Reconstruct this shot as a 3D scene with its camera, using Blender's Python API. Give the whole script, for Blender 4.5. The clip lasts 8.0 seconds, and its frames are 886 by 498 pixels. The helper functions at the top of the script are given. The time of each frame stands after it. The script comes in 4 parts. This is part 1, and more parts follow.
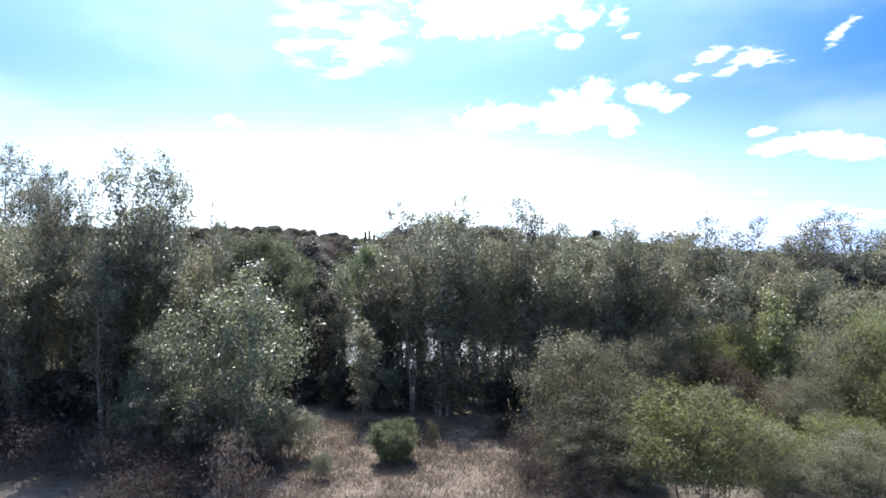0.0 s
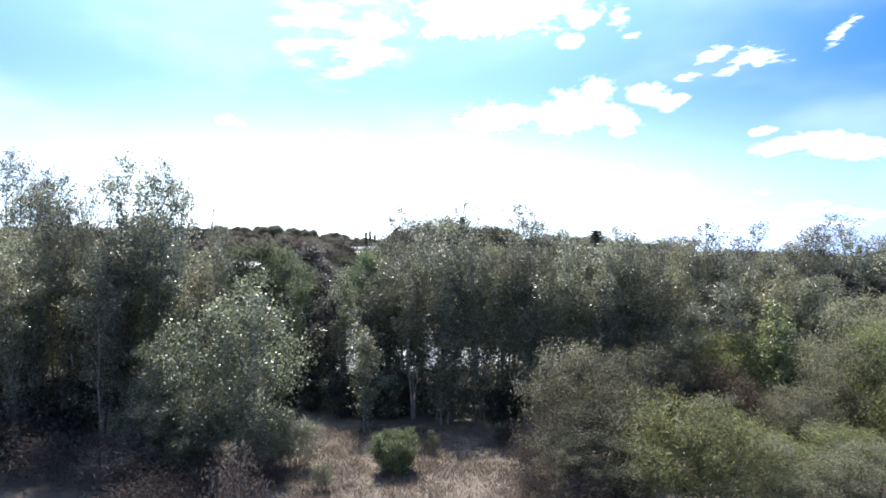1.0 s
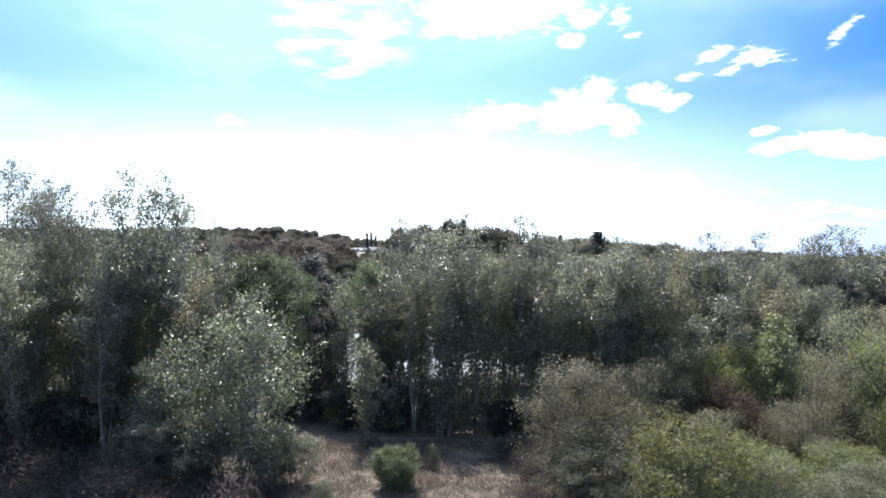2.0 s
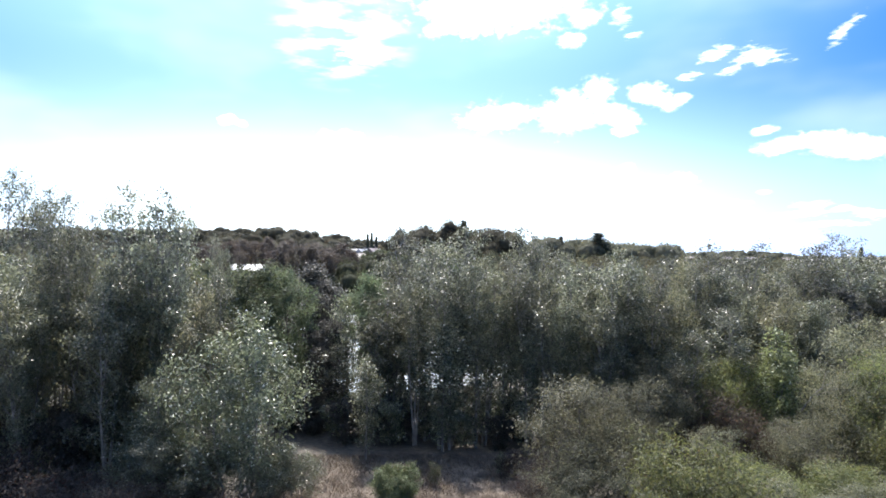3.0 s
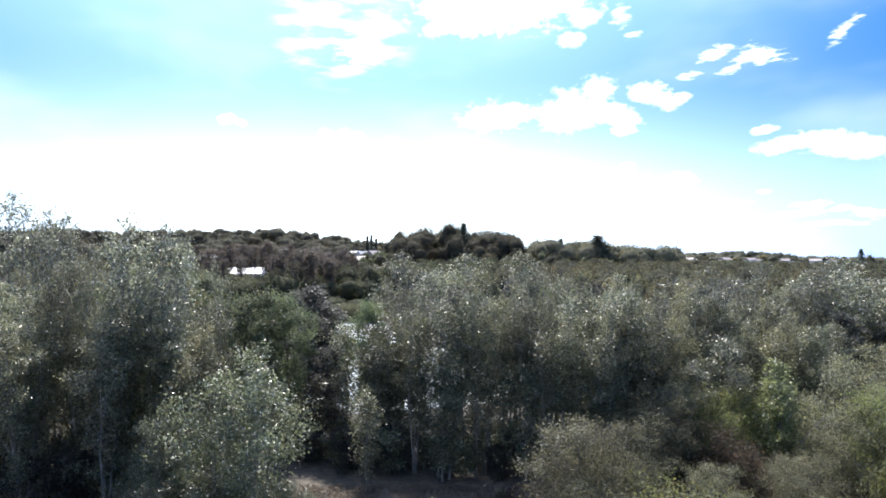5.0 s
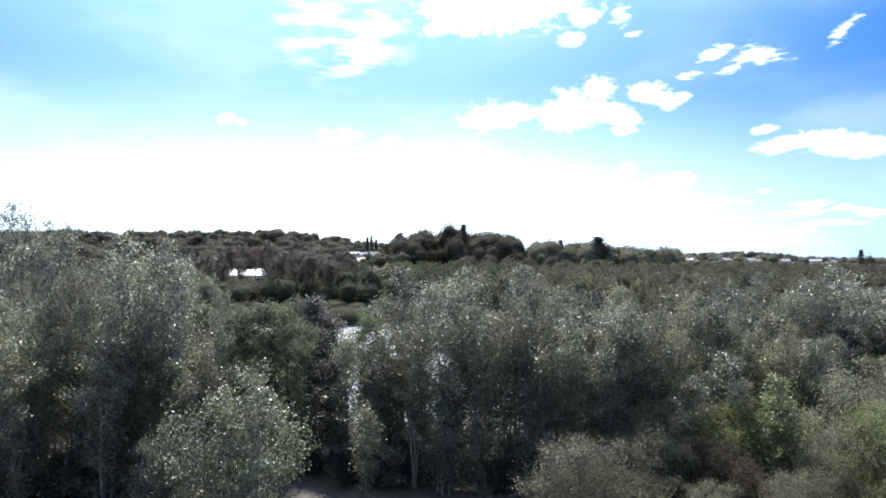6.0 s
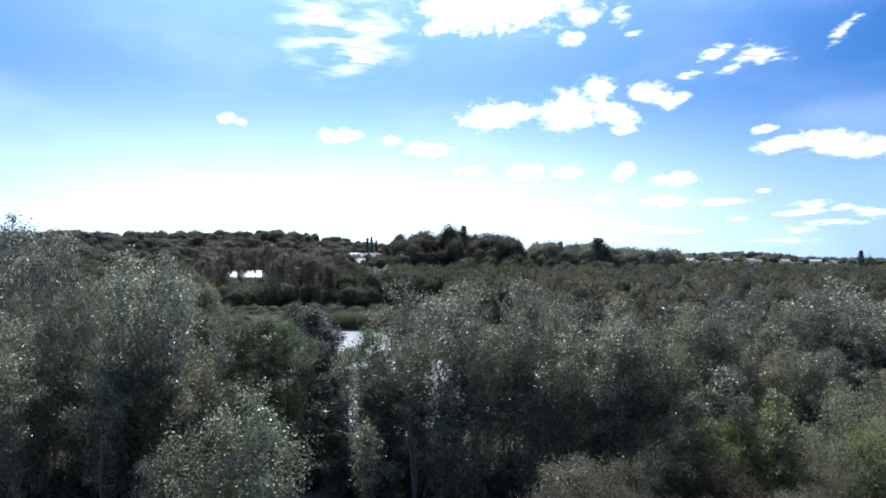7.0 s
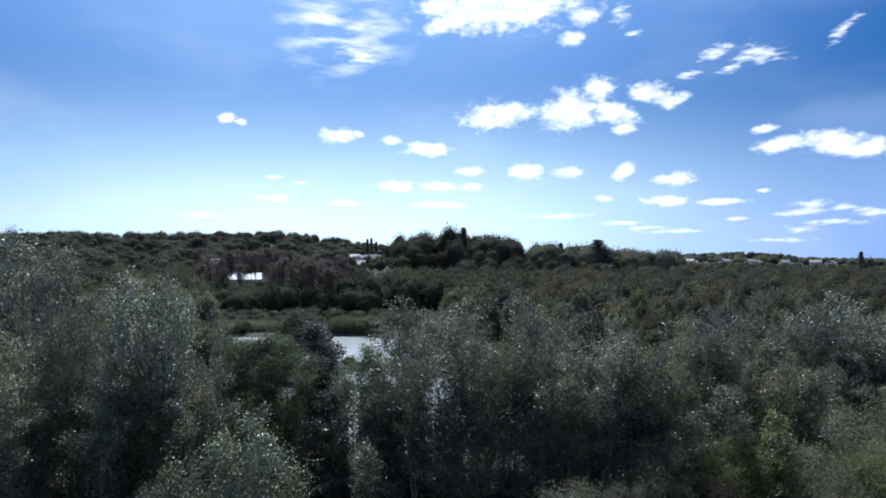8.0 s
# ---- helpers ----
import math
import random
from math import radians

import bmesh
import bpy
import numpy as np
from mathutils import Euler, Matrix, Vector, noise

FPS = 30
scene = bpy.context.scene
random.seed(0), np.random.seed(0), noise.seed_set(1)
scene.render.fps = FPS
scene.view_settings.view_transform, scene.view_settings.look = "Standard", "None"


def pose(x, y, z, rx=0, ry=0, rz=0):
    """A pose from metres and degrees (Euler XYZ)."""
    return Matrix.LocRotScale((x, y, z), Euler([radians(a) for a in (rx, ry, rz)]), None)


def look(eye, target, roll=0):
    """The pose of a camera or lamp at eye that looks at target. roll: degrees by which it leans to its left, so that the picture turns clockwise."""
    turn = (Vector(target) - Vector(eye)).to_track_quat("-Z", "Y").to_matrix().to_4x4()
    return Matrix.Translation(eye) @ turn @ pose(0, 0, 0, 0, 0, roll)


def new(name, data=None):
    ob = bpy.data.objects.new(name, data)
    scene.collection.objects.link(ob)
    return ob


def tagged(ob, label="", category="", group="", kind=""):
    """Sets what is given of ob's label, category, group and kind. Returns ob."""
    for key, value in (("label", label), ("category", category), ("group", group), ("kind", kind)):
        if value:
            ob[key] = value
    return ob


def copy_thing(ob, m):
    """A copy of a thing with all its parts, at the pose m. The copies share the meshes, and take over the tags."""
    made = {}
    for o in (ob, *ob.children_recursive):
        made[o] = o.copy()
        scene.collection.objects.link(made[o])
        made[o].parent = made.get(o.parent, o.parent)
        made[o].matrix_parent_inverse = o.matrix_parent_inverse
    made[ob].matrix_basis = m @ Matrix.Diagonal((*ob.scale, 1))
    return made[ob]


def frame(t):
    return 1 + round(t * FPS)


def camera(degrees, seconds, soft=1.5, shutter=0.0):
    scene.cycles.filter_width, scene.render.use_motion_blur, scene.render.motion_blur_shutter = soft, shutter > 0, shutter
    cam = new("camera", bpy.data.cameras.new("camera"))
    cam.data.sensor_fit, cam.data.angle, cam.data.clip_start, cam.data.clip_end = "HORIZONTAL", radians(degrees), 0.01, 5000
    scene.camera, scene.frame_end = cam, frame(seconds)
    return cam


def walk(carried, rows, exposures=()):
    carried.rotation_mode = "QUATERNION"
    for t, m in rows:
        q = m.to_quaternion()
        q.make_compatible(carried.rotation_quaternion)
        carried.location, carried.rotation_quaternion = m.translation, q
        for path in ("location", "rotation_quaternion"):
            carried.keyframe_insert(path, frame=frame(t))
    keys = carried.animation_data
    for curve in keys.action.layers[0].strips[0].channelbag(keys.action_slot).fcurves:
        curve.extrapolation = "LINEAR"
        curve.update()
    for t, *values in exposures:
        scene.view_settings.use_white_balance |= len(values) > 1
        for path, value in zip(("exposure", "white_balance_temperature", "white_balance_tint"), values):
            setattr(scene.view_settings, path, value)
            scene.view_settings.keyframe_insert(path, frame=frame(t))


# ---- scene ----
cam = camera(68.0, 8.0, soft=1.65)
METRES, EYE, TILT, LEAN, TURN = 6.65, 9.0, 0.85, 0.0, 0.0
ROWS = [
    (0.0, 0.0, 0.0, 0.0000, 0.00, 0.00, 0.0),
    (0.5, 0.0, 0.0, 0.0271, 0.03, -0.01, 0.0),
    (1.0, 0.0, 0.0, 0.0655, 0.06, -0.02, 0.0),
    (1.5, 0.0, 0.0, 0.1175, 0.10, -0.03, 0.0),
    (3.0, 0.0, 0.0, 0.3004, 0.20, -0.06, 0.0),
    (3.5, 0.0, 0.0, 0.3628, 0.20, -0.08, 0.0),
    (4.0, 0.0, 0.0, 0.4283, 0.18, -0.09, 0.0),
    (4.5, 0.0, 0.0, 0.4953, 0.18, -0.10, 0.0),
    (6.0, 0.0, 0.0, 0.6873, 0.18, -0.14, 0.0),
    (6.5, 0.0, 0.0, 0.7511, 0.18, -0.16, 0.0),
    (7.0, 0.0, 0.0, 0.8248, 0.18, -0.18, 0.0),
    (7.5, 0.0, 0.0, 0.9053, 0.18, -0.19, 0.0),
    (8.0, 0.0, 0.0, 0.9952, 0.18, -0.20, 0.0),
]
EXPOSURES = [(0.0, 1.66, 6350, 13), (4.5, 1.64, 6350, 13), (6.0, 1.46, 6220, 12), (6.5, 1.28, 6080, 11), (7.0, 1.02, 5930, 10), (7.5, 0.81, 5820, 9), (8.0, 0.42, 5700, 9)]
walk(cam, [(t, pose(0, 0, EYE, TILT, LEAN, TURN) @ pose(METRES * x, METRES * y, METRES * z, 90 + pitch, roll, yaw)) for t, x, y, z, yaw, pitch, roll in ROWS], EXPOSURES)

# ---- sky and sun ----
SUN_AZ, SUN_EL = -10.0, 54.0      # degrees; azimuth from straight ahead, to the right
to_sun = Vector((math.sin(radians(SUN_AZ)) * math.cos(radians(SUN_EL)), math.cos(radians(SUN_AZ)) * math.cos(radians(SUN_EL)), math.sin(radians(SUN_EL))))
sun_data = bpy.data.lights.new("sun", "SUN")
sun_data.energy, sun_data.angle, sun_data.color = 3.6, radians(0.5), (1.0, 0.94, 0.85)
sun = new("sun", sun_data)
sun.matrix_world = look((0, 0, 60), Vector((0, 0, 60)) - to_sun)

VEIL = (5.0, 8.5, 13.8, 1)
CLOUD_EDGE = (0.18, 1.14)
SKY_AIR = (100.0, 1.0, 1.8, 4.5)
SKY_STRENGTH = 0.086
CLOUD_LIT, CLOUD_GREY = (12.0, 12.0, 12.2, 1), (5.0, 5.3, 6.2, 1)
HAZE, HAZE_FAR = (10.2, 12.9, 14.6, 1), (3.2, 4.9, 9.0, 1)

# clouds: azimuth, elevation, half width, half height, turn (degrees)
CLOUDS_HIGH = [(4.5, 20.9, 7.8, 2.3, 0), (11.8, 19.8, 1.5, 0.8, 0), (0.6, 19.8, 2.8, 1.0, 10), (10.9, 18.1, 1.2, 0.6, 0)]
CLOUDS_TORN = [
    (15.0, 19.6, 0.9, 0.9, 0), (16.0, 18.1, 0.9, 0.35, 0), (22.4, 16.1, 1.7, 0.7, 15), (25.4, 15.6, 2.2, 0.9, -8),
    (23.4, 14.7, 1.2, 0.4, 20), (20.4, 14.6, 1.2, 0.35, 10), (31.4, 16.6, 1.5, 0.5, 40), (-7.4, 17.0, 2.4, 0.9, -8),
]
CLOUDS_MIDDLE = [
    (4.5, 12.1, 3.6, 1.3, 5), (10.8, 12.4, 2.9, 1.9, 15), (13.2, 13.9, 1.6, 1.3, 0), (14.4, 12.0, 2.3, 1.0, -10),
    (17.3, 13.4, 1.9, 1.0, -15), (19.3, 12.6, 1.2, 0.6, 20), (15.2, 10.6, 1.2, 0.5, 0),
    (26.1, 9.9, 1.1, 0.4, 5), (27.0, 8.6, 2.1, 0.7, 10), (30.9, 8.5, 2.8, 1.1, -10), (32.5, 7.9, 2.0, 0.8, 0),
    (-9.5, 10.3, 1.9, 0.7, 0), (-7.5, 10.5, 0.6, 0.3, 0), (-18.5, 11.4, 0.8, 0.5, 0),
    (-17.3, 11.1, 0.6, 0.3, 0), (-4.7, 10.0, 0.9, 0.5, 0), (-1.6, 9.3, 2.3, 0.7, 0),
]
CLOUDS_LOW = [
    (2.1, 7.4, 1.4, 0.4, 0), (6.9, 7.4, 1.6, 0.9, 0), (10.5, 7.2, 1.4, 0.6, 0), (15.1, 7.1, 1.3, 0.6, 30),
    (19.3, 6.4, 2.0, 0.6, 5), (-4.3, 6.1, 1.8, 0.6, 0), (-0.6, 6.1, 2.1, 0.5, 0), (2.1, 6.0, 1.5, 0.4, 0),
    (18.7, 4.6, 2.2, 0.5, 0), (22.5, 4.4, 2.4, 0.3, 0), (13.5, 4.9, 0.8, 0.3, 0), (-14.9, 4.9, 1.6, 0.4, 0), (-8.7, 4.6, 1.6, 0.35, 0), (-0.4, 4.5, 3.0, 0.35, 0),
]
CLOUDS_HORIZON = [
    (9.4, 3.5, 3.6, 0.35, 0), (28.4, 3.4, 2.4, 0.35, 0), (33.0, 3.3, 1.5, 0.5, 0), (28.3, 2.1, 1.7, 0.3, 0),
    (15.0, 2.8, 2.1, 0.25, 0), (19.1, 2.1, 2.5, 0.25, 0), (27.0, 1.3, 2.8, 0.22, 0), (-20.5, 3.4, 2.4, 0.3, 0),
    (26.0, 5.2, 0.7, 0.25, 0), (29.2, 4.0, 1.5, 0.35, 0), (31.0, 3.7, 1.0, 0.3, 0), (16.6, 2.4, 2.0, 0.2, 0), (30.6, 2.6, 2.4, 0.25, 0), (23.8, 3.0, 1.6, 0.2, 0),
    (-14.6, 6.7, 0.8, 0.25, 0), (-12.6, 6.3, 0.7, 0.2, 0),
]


def build_world():
    world = bpy.data.worlds.new("sky")
    scene.world = world
    world.use_nodes = True
    nt = world.node_tree
    nt.nodes.clear()
    N, L = nt.nodes.new, nt.links.new

    def math_node(op, a, b=None, c=None):
        n = N("ShaderNodeMath")
        n.operation = op
        for i, v in enumerate((a, b, c)):
            if v is None:
                continue
            if isinstance(v, (int, float)):
                n.inputs[i].default_value = v
            else:
                L(v, n.inputs[i])
        return n.outputs[0]

    def ramp(v, lo, hi, to0, to1):
        n = N("ShaderNodeMapRange")
        n.interpolation_type = "SMOOTHSTEP"
        L(v, n.inputs["Value"])
        n.inputs["From Min"].default_value, n.inputs["From Max"].default_value = lo, hi
        n.inputs["To Min"].default_value, n.inputs["To Max"].default_value = to0, to1
        return n.outputs["Result"]

    def mixed(fac, a, b):
        n = N("ShaderNodeMix")
        n.data_type = "RGBA"
        L(fac, n.inputs[0])
        for v, s in ((a, n.inputs[6]), (b, n.inputs[7])):
            if isinstance(v, tuple):
                s.default_value = v
            else:
                L(v, s)
        return n.outputs[2]

    def noise_node(vec, scale, detail, rough=0.55, stretch=(1, 1, 1)):
        m = N("ShaderNodeMapping")
        m.inputs["Scale"].default_value = stretch
        L(vec, m.inputs["Vector"])
        n = N("ShaderNodeTexNoise")
        n.inputs["Scale"].default_value, n.inputs["Detail"].default_value, n.inputs["Roughness"].default_value = scale, detail, rough
        L(m.outputs[0], n.inputs["Vector"])
        return n.outputs["Fac"]

    coord = N("ShaderNodeTexCoord").outputs["Generated"]
    split = N("ShaderNodeSeparateXYZ")
    L(coord, split.inputs[0])
    x, y, z = split.outputs
    az = math_node("MULTIPLY", math_node("ARCTAN2", x, y), 57.29578)
    el = math_node("MULTIPLY", math_node("ARCSINE", z), 57.29578)
    comb = N("ShaderNodeCombineXYZ")
    L(az, comb.inputs[0]), L(el, comb.inputs[1])
    at = comb.outputs[0]

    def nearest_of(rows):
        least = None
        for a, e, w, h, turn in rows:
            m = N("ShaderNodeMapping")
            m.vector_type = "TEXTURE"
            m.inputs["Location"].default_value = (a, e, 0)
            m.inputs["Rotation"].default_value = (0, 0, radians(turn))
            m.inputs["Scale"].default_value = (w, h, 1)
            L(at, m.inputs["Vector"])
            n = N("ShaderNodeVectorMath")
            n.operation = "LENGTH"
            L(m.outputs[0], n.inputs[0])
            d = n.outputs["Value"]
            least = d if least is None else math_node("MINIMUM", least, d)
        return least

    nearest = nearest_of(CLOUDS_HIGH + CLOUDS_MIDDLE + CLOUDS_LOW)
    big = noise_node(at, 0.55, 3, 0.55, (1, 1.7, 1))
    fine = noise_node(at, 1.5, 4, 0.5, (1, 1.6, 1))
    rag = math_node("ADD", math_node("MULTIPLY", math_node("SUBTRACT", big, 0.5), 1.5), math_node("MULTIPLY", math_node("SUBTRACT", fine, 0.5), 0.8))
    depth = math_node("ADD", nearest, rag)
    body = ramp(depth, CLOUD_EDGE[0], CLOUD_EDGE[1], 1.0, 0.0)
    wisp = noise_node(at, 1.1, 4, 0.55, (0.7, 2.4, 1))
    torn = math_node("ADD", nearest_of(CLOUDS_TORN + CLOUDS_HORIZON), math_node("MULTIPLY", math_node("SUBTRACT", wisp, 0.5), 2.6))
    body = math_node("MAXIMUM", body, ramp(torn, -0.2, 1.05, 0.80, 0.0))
    # thin torn cirrus high up, streaks bent round
    m = N("ShaderNodeMapping")
    m.vector_type = "TEXTURE"
    m.inputs["Location"].default_value, m.inputs["Scale"].default_value = (-9.0, 18.6, 0), (7.5, 5.0, 1)
    L(at, m.inputs["Vector"])
    n = N("ShaderNodeVectorMath")
    n.operation = "LENGTH"
    L(m.outputs[0], n.inputs[0])
    veil_zone = ramp(n.outputs["Value"], 0.2, 1.0, 1.0, 0.0)
    turned = N("ShaderNodeMapping")
    turned.inputs["Rotation"].default_value, turned.inputs["Scale"].default_value = (0, 0, radians(35)), (0.35, 1.4, 1)
    L(at, turned.inputs["Vector"])
    streak = noise_node(turned.outputs[0], 0.55, 4, 0.5)
    veil = math_node("MULTIPLY", veil_zone, ramp(streak, 0.42, 0.70, 0.0, 0.85))
    # faint high haze all round
    haze = math_node("MULTIPLY", ramp(noise_node(at, 0.06, 3, 0.5, (1, 2.5, 1)), 0.45, 0.75, 0.0, 0.12), ramp(el, 0, 30, 1.0, 0.4))
    # unseen scattered clouds added all round and overhead, as fill light for the shade
    all_round = noise_node(coord, 3.2, 5, 0.6, (1, 1, 2.2))
    outside = math_node("MAXIMUM", ramp(math_node("ABSOLUTE", az), 48.0, 62.0, 0.0, 1.0), ramp(el, 30.0, 42.0, 0.0, 1.0))
    fill_clouds = math_node("MULTIPLY", math_node("MULTIPLY", ramp(all_round, 0.54, 0.64, 0.0, 1.0), outside), ramp(el, 1.0, 6.0, 0.0, 1.0))
    cover = math_node("MAXIMUM", math_node("MAXIMUM", math_node("MAXIMUM", body, fill_clouds), veil), haze)

    sky = N("ShaderNodeTexSky")
    sky.sky_type = "NISHITA"
    sky.sun_disc = False
    sky.sun_elevation, sky.sun_rotation = radians(SUN_EL), radians(SUN_AZ)
    sky.altitude, sky.air_density, sky.dust_density, sky.ozone_density = SKY_AIR
    shade = math_node("MULTIPLY", ramp(depth, -0.2, 0.75, 1.0, 0.0), ramp(big, 0.42, 0.60, 0.0, 0.9))
    white = mixed(shade, CLOUD_LIT, CLOUD_GREY)
    rich = N("ShaderNodeHueSaturation")
    rich.inputs["Hue"].default_value, rich.inputs["Saturation"].default_value = 0.509, 1.62
    L(sky.outputs[0], rich.inputs["Color"])
    rich.inputs["Value"].default_value = 0.60
    # bright thin veil round the sun
    toward = N("ShaderNodeVectorMath")
    toward.operation = "DOT_PRODUCT"
    L(coord, toward.inputs[0])
    toward.inputs[1].default_value = to_sun
    off_sun = math_node("MULTIPLY", math_node("ARCCOSINE", toward.outputs["Value"]), 57.29578)
    veiled = mixed(ramp(off_sun, 20.0, 56.0, 0.5, 0.0), rich.outputs[0], VEIL)
    # pale summer haze low over the land
    low = ramp(el, -2.0, 16.0, 0.86, 0.0)
    sunward = ramp(math_node("ABSOLUTE", math_node("SUBTRACT", az, SUN_AZ)), 4.0, 46.0, 1.0, 0.0)
    hazy = mixed(low, veiled, mixed(sunward, HAZE_FAR, HAZE))
    colour = mixed(cover, hazy, white)
    bg = N("ShaderNodeBackground")
    bg.inputs["Strength"].default_value = SKY_STRENGTH
    L(colour, bg.inputs["Color"])
    out = N("ShaderNodeOutputWorld")
    L(bg.outputs[0], out.inputs[0])


build_world()

# ---- materials ----
def material(name):
    m = bpy.data.materials.new(name)
    m.use_nodes = True
    nt = m.node_tree
    nt.nodes.clear()
    out = nt.nodes.new("ShaderNodeOutputMaterial")
    return m, nt, out


def node(nt, kind, **inputs):
    n = nt.nodes.new(kind)
    for k, v in inputs.items():
        n.inputs[k.replace("_", " ")].default_value = v
    return n


def ramp_of(nt, fac, stops):
    r = nt.nodes.new("ShaderNodeValToRGB")
    while len(r.color_ramp.elements) < len(stops):
        r.color_ramp.elements.new(0.5)
    for e, (p, c) in zip(r.color_ramp.elements, stops):
        e.position, e.color = p, (*c, 1)
    nt.links.new(fac, r.inputs[0])
    return r.outputs[0]


def leaf_material(name, dark, light, turned_or_glint=(0.17, 0.13, 0.06), gloss=0.46, through_light=0.5, dry=0.04, patches=0.5, shine=0.5, patch_tone=(0.35, 0.6)):
    """Leaves: each leaf and each tree has its own tone; some are turning or, on poplars, silver-pale with glints put
    into the colour; waxy top, light shining through.
    """
    m, nt, out = material(name)
    L = nt.links.new
    info, geo = nt.nodes.new("ShaderNodeObjectInfo"), nt.nodes.new("ShaderNodeNewGeometry")
    base = ramp_of(nt, geo.outputs["Random Per Island"], [(0.0, dark), (1.0 - dry, light), (1.0 - dry * 0.5, turned_or_glint)])
    patch = node(nt, "ShaderNodeTexNoise", Scale=patches, Detail=3.0)
    coord = nt.nodes.new("ShaderNodeTexCoord")
    L(coord.outputs["Object"], patch.inputs["Vector"])
    hsv = nt.nodes.new("ShaderNodeHueSaturation")
    L(base, hsv.inputs["Color"])
    for src, key, lo, hi in ((info.outputs["Random"], "Hue", 0.487, 0.52), (patch.outputs["Fac"], "Saturation", 0.74, 1.14)):
        mr = node(nt, "ShaderNodeMapRange", To_Min=lo, To_Max=hi)
        L(src, mr.inputs["Value"]), L(mr.outputs[0], hsv.inputs[key])
    add = nt.nodes.new("ShaderNodeMath")
    add.operation = "ADD"
    a = node(nt, "ShaderNodeMapRange", To_Min=0.16, To_Max=0.70)
    b = node(nt, "ShaderNodeMapRange", From_Min=0.3, From_Max=0.7, To_Min=patch_tone[0], To_Max=patch_tone[1])
    L(info.outputs["Random"], a.inputs[0]), L(patch.outputs["Fac"], b.inputs[0])
    L(a.outputs[0], add.inputs[0]), L(b.outputs[0], add.inputs[1]), L(add.outputs[0], hsv.inputs["Value"])
    p = node(nt, "ShaderNodeBsdfPrincipled", Roughness=gloss)
    p.inputs["Specular IOR Level"].default_value = shine
    L(hsv.outputs[0], p.inputs["Base Color"])
    tr = nt.nodes.new("ShaderNodeBsdfTranslucent")
    warm = nt.nodes.new("ShaderNodeHueSaturation")
    warm.inputs["Hue"].default_value, warm.inputs["Saturation"].default_value, warm.inputs["Value"].default_value = 0.485, 1.15, 1.3
    L(hsv.outputs[0], warm.inputs["Color"]), L(warm.outputs[0], tr.inputs["Color"])
    mix = nt.nodes.new("ShaderNodeMixShader")
    mix.inputs[0].default_value = through_light
    L(p.outputs[0], mix.inputs[1]), L(tr.outputs[0], mix.inputs[2]), L(mix.outputs[0], out.inputs[0])
    return m


def rough_material(name, stops, scale, detail=6.0, rough=0.9, bump=0.3, stretch=(1, 1, 1), where="Object", big=None):
    """A mottled dull surface: noise at two scales in colour and relief."""
    m, nt, out = material(name)
    L = nt.links.new
    coord, mp = nt.nodes.new("ShaderNodeTexCoord"), nt.nodes.new("ShaderNodeMapping")
    mp.inputs["Scale"].default_value = stretch
    L(coord.outputs[where], mp.inputs[0])
    n1 = node(nt, "ShaderNodeTexNoise", Scale=scale, Detail=detail, Roughness=0.65)
    n2 = node(nt, "ShaderNodeTexNoise", Scale=big or scale * 0.12, Detail=4.0)
    L(mp.outputs[0], n1.inputs["Vector"]), L(mp.outputs[0], n2.inputs["Vector"])
    mean = nt.nodes.new("ShaderNodeMath")
    mean.operation = "MULTIPLY_ADD"
    mean.inputs[1].default_value = 0.45
    L(n1.outputs[0], mean.inputs[0])
    half = nt.nodes.new("ShaderNodeMath")
    half.operation = "MULTIPLY"
    half.inputs[1].default_value = 0.55
    L(n2.outputs[0], half.inputs[0]), L(half.outputs[0], mean.inputs[2])
    p = node(nt, "ShaderNodeBsdfPrincipled", Roughness=rough)
    L(ramp_of(nt, mean.outputs[0], stops), p.inputs["Base Color"])
    bp = node(nt, "ShaderNodeBump", Strength=bump, Distance=0.05)
    L(n1.outputs[0], bp.inputs["Height"]), L(bp.outputs[0], p.inputs["Normal"])
    L(p.outputs[0], out.inputs[0])
    return m


# poplar kinds: a few silvery near-white leaves carry the glints as colour
M_POPLAR = leaf_material("poplar_leaf", (0.058, 0.066, 0.043), (0.235, 0.245, 0.155), turned_or_glint=(0.371, 0.375, 0.322), gloss=0.38, dry=0.07, shine=0.6)
M_GREY = leaf_material("grey_poplar_leaf", (0.066, 0.076, 0.052), (0.270, 0.284, 0.195), turned_or_glint=(0.429, 0.431, 0.386), gloss=0.38, dry=0.10, shine=0.6)
M_OLIVE = leaf_material("olive_leaf", (0.070, 0.072, 0.042), (0.235, 0.233, 0.138), turned_or_glint=(0.293, 0.266, 0.184), gloss=0.42, dry=0.07, shine=0.6)
M_FRESH = leaf_material("fresh_leaf", (0.078, 0.098, 0.056), (0.150, 0.185, 0.104), turned_or_glint=(0.16, 0.16, 0.09), gloss=0.55, dry=0.02, shine=0.3)
M_YOUNG = leaf_material("young_poplar_leaf", (0.054, 0.064, 0.038), (0.190, 0.206, 0.125), turned_or_glint=(0.42, 0.44, 0.37), gloss=0.36, dry=0.08, shine=0.7)
M_BELT = leaf_material("belt_leaf", (0.085, 0.100, 0.060), (0.135, 0.152, 0.092), gloss=0.8, through_light=0.5, dry=0.02, patches=0.13, shine=0.15, patch_tone=(0.15, 0.62))
M_YELLOW = leaf_material("willow_leaf", (0.082, 0.096, 0.036), (0.222, 0.245, 0.098), gloss=0.6, dry=0.04)
# yellow-green leaves of one poplar, lightened in colour for the sun on them
M_SUNLIT = leaf_material("sunlit_lime_leaf", (0.085, 0.098, 0.045), (0.235, 0.262, 0.120), turned_or_glint=(0.36, 0.38, 0.26), gloss=0.42, dry=0.05)
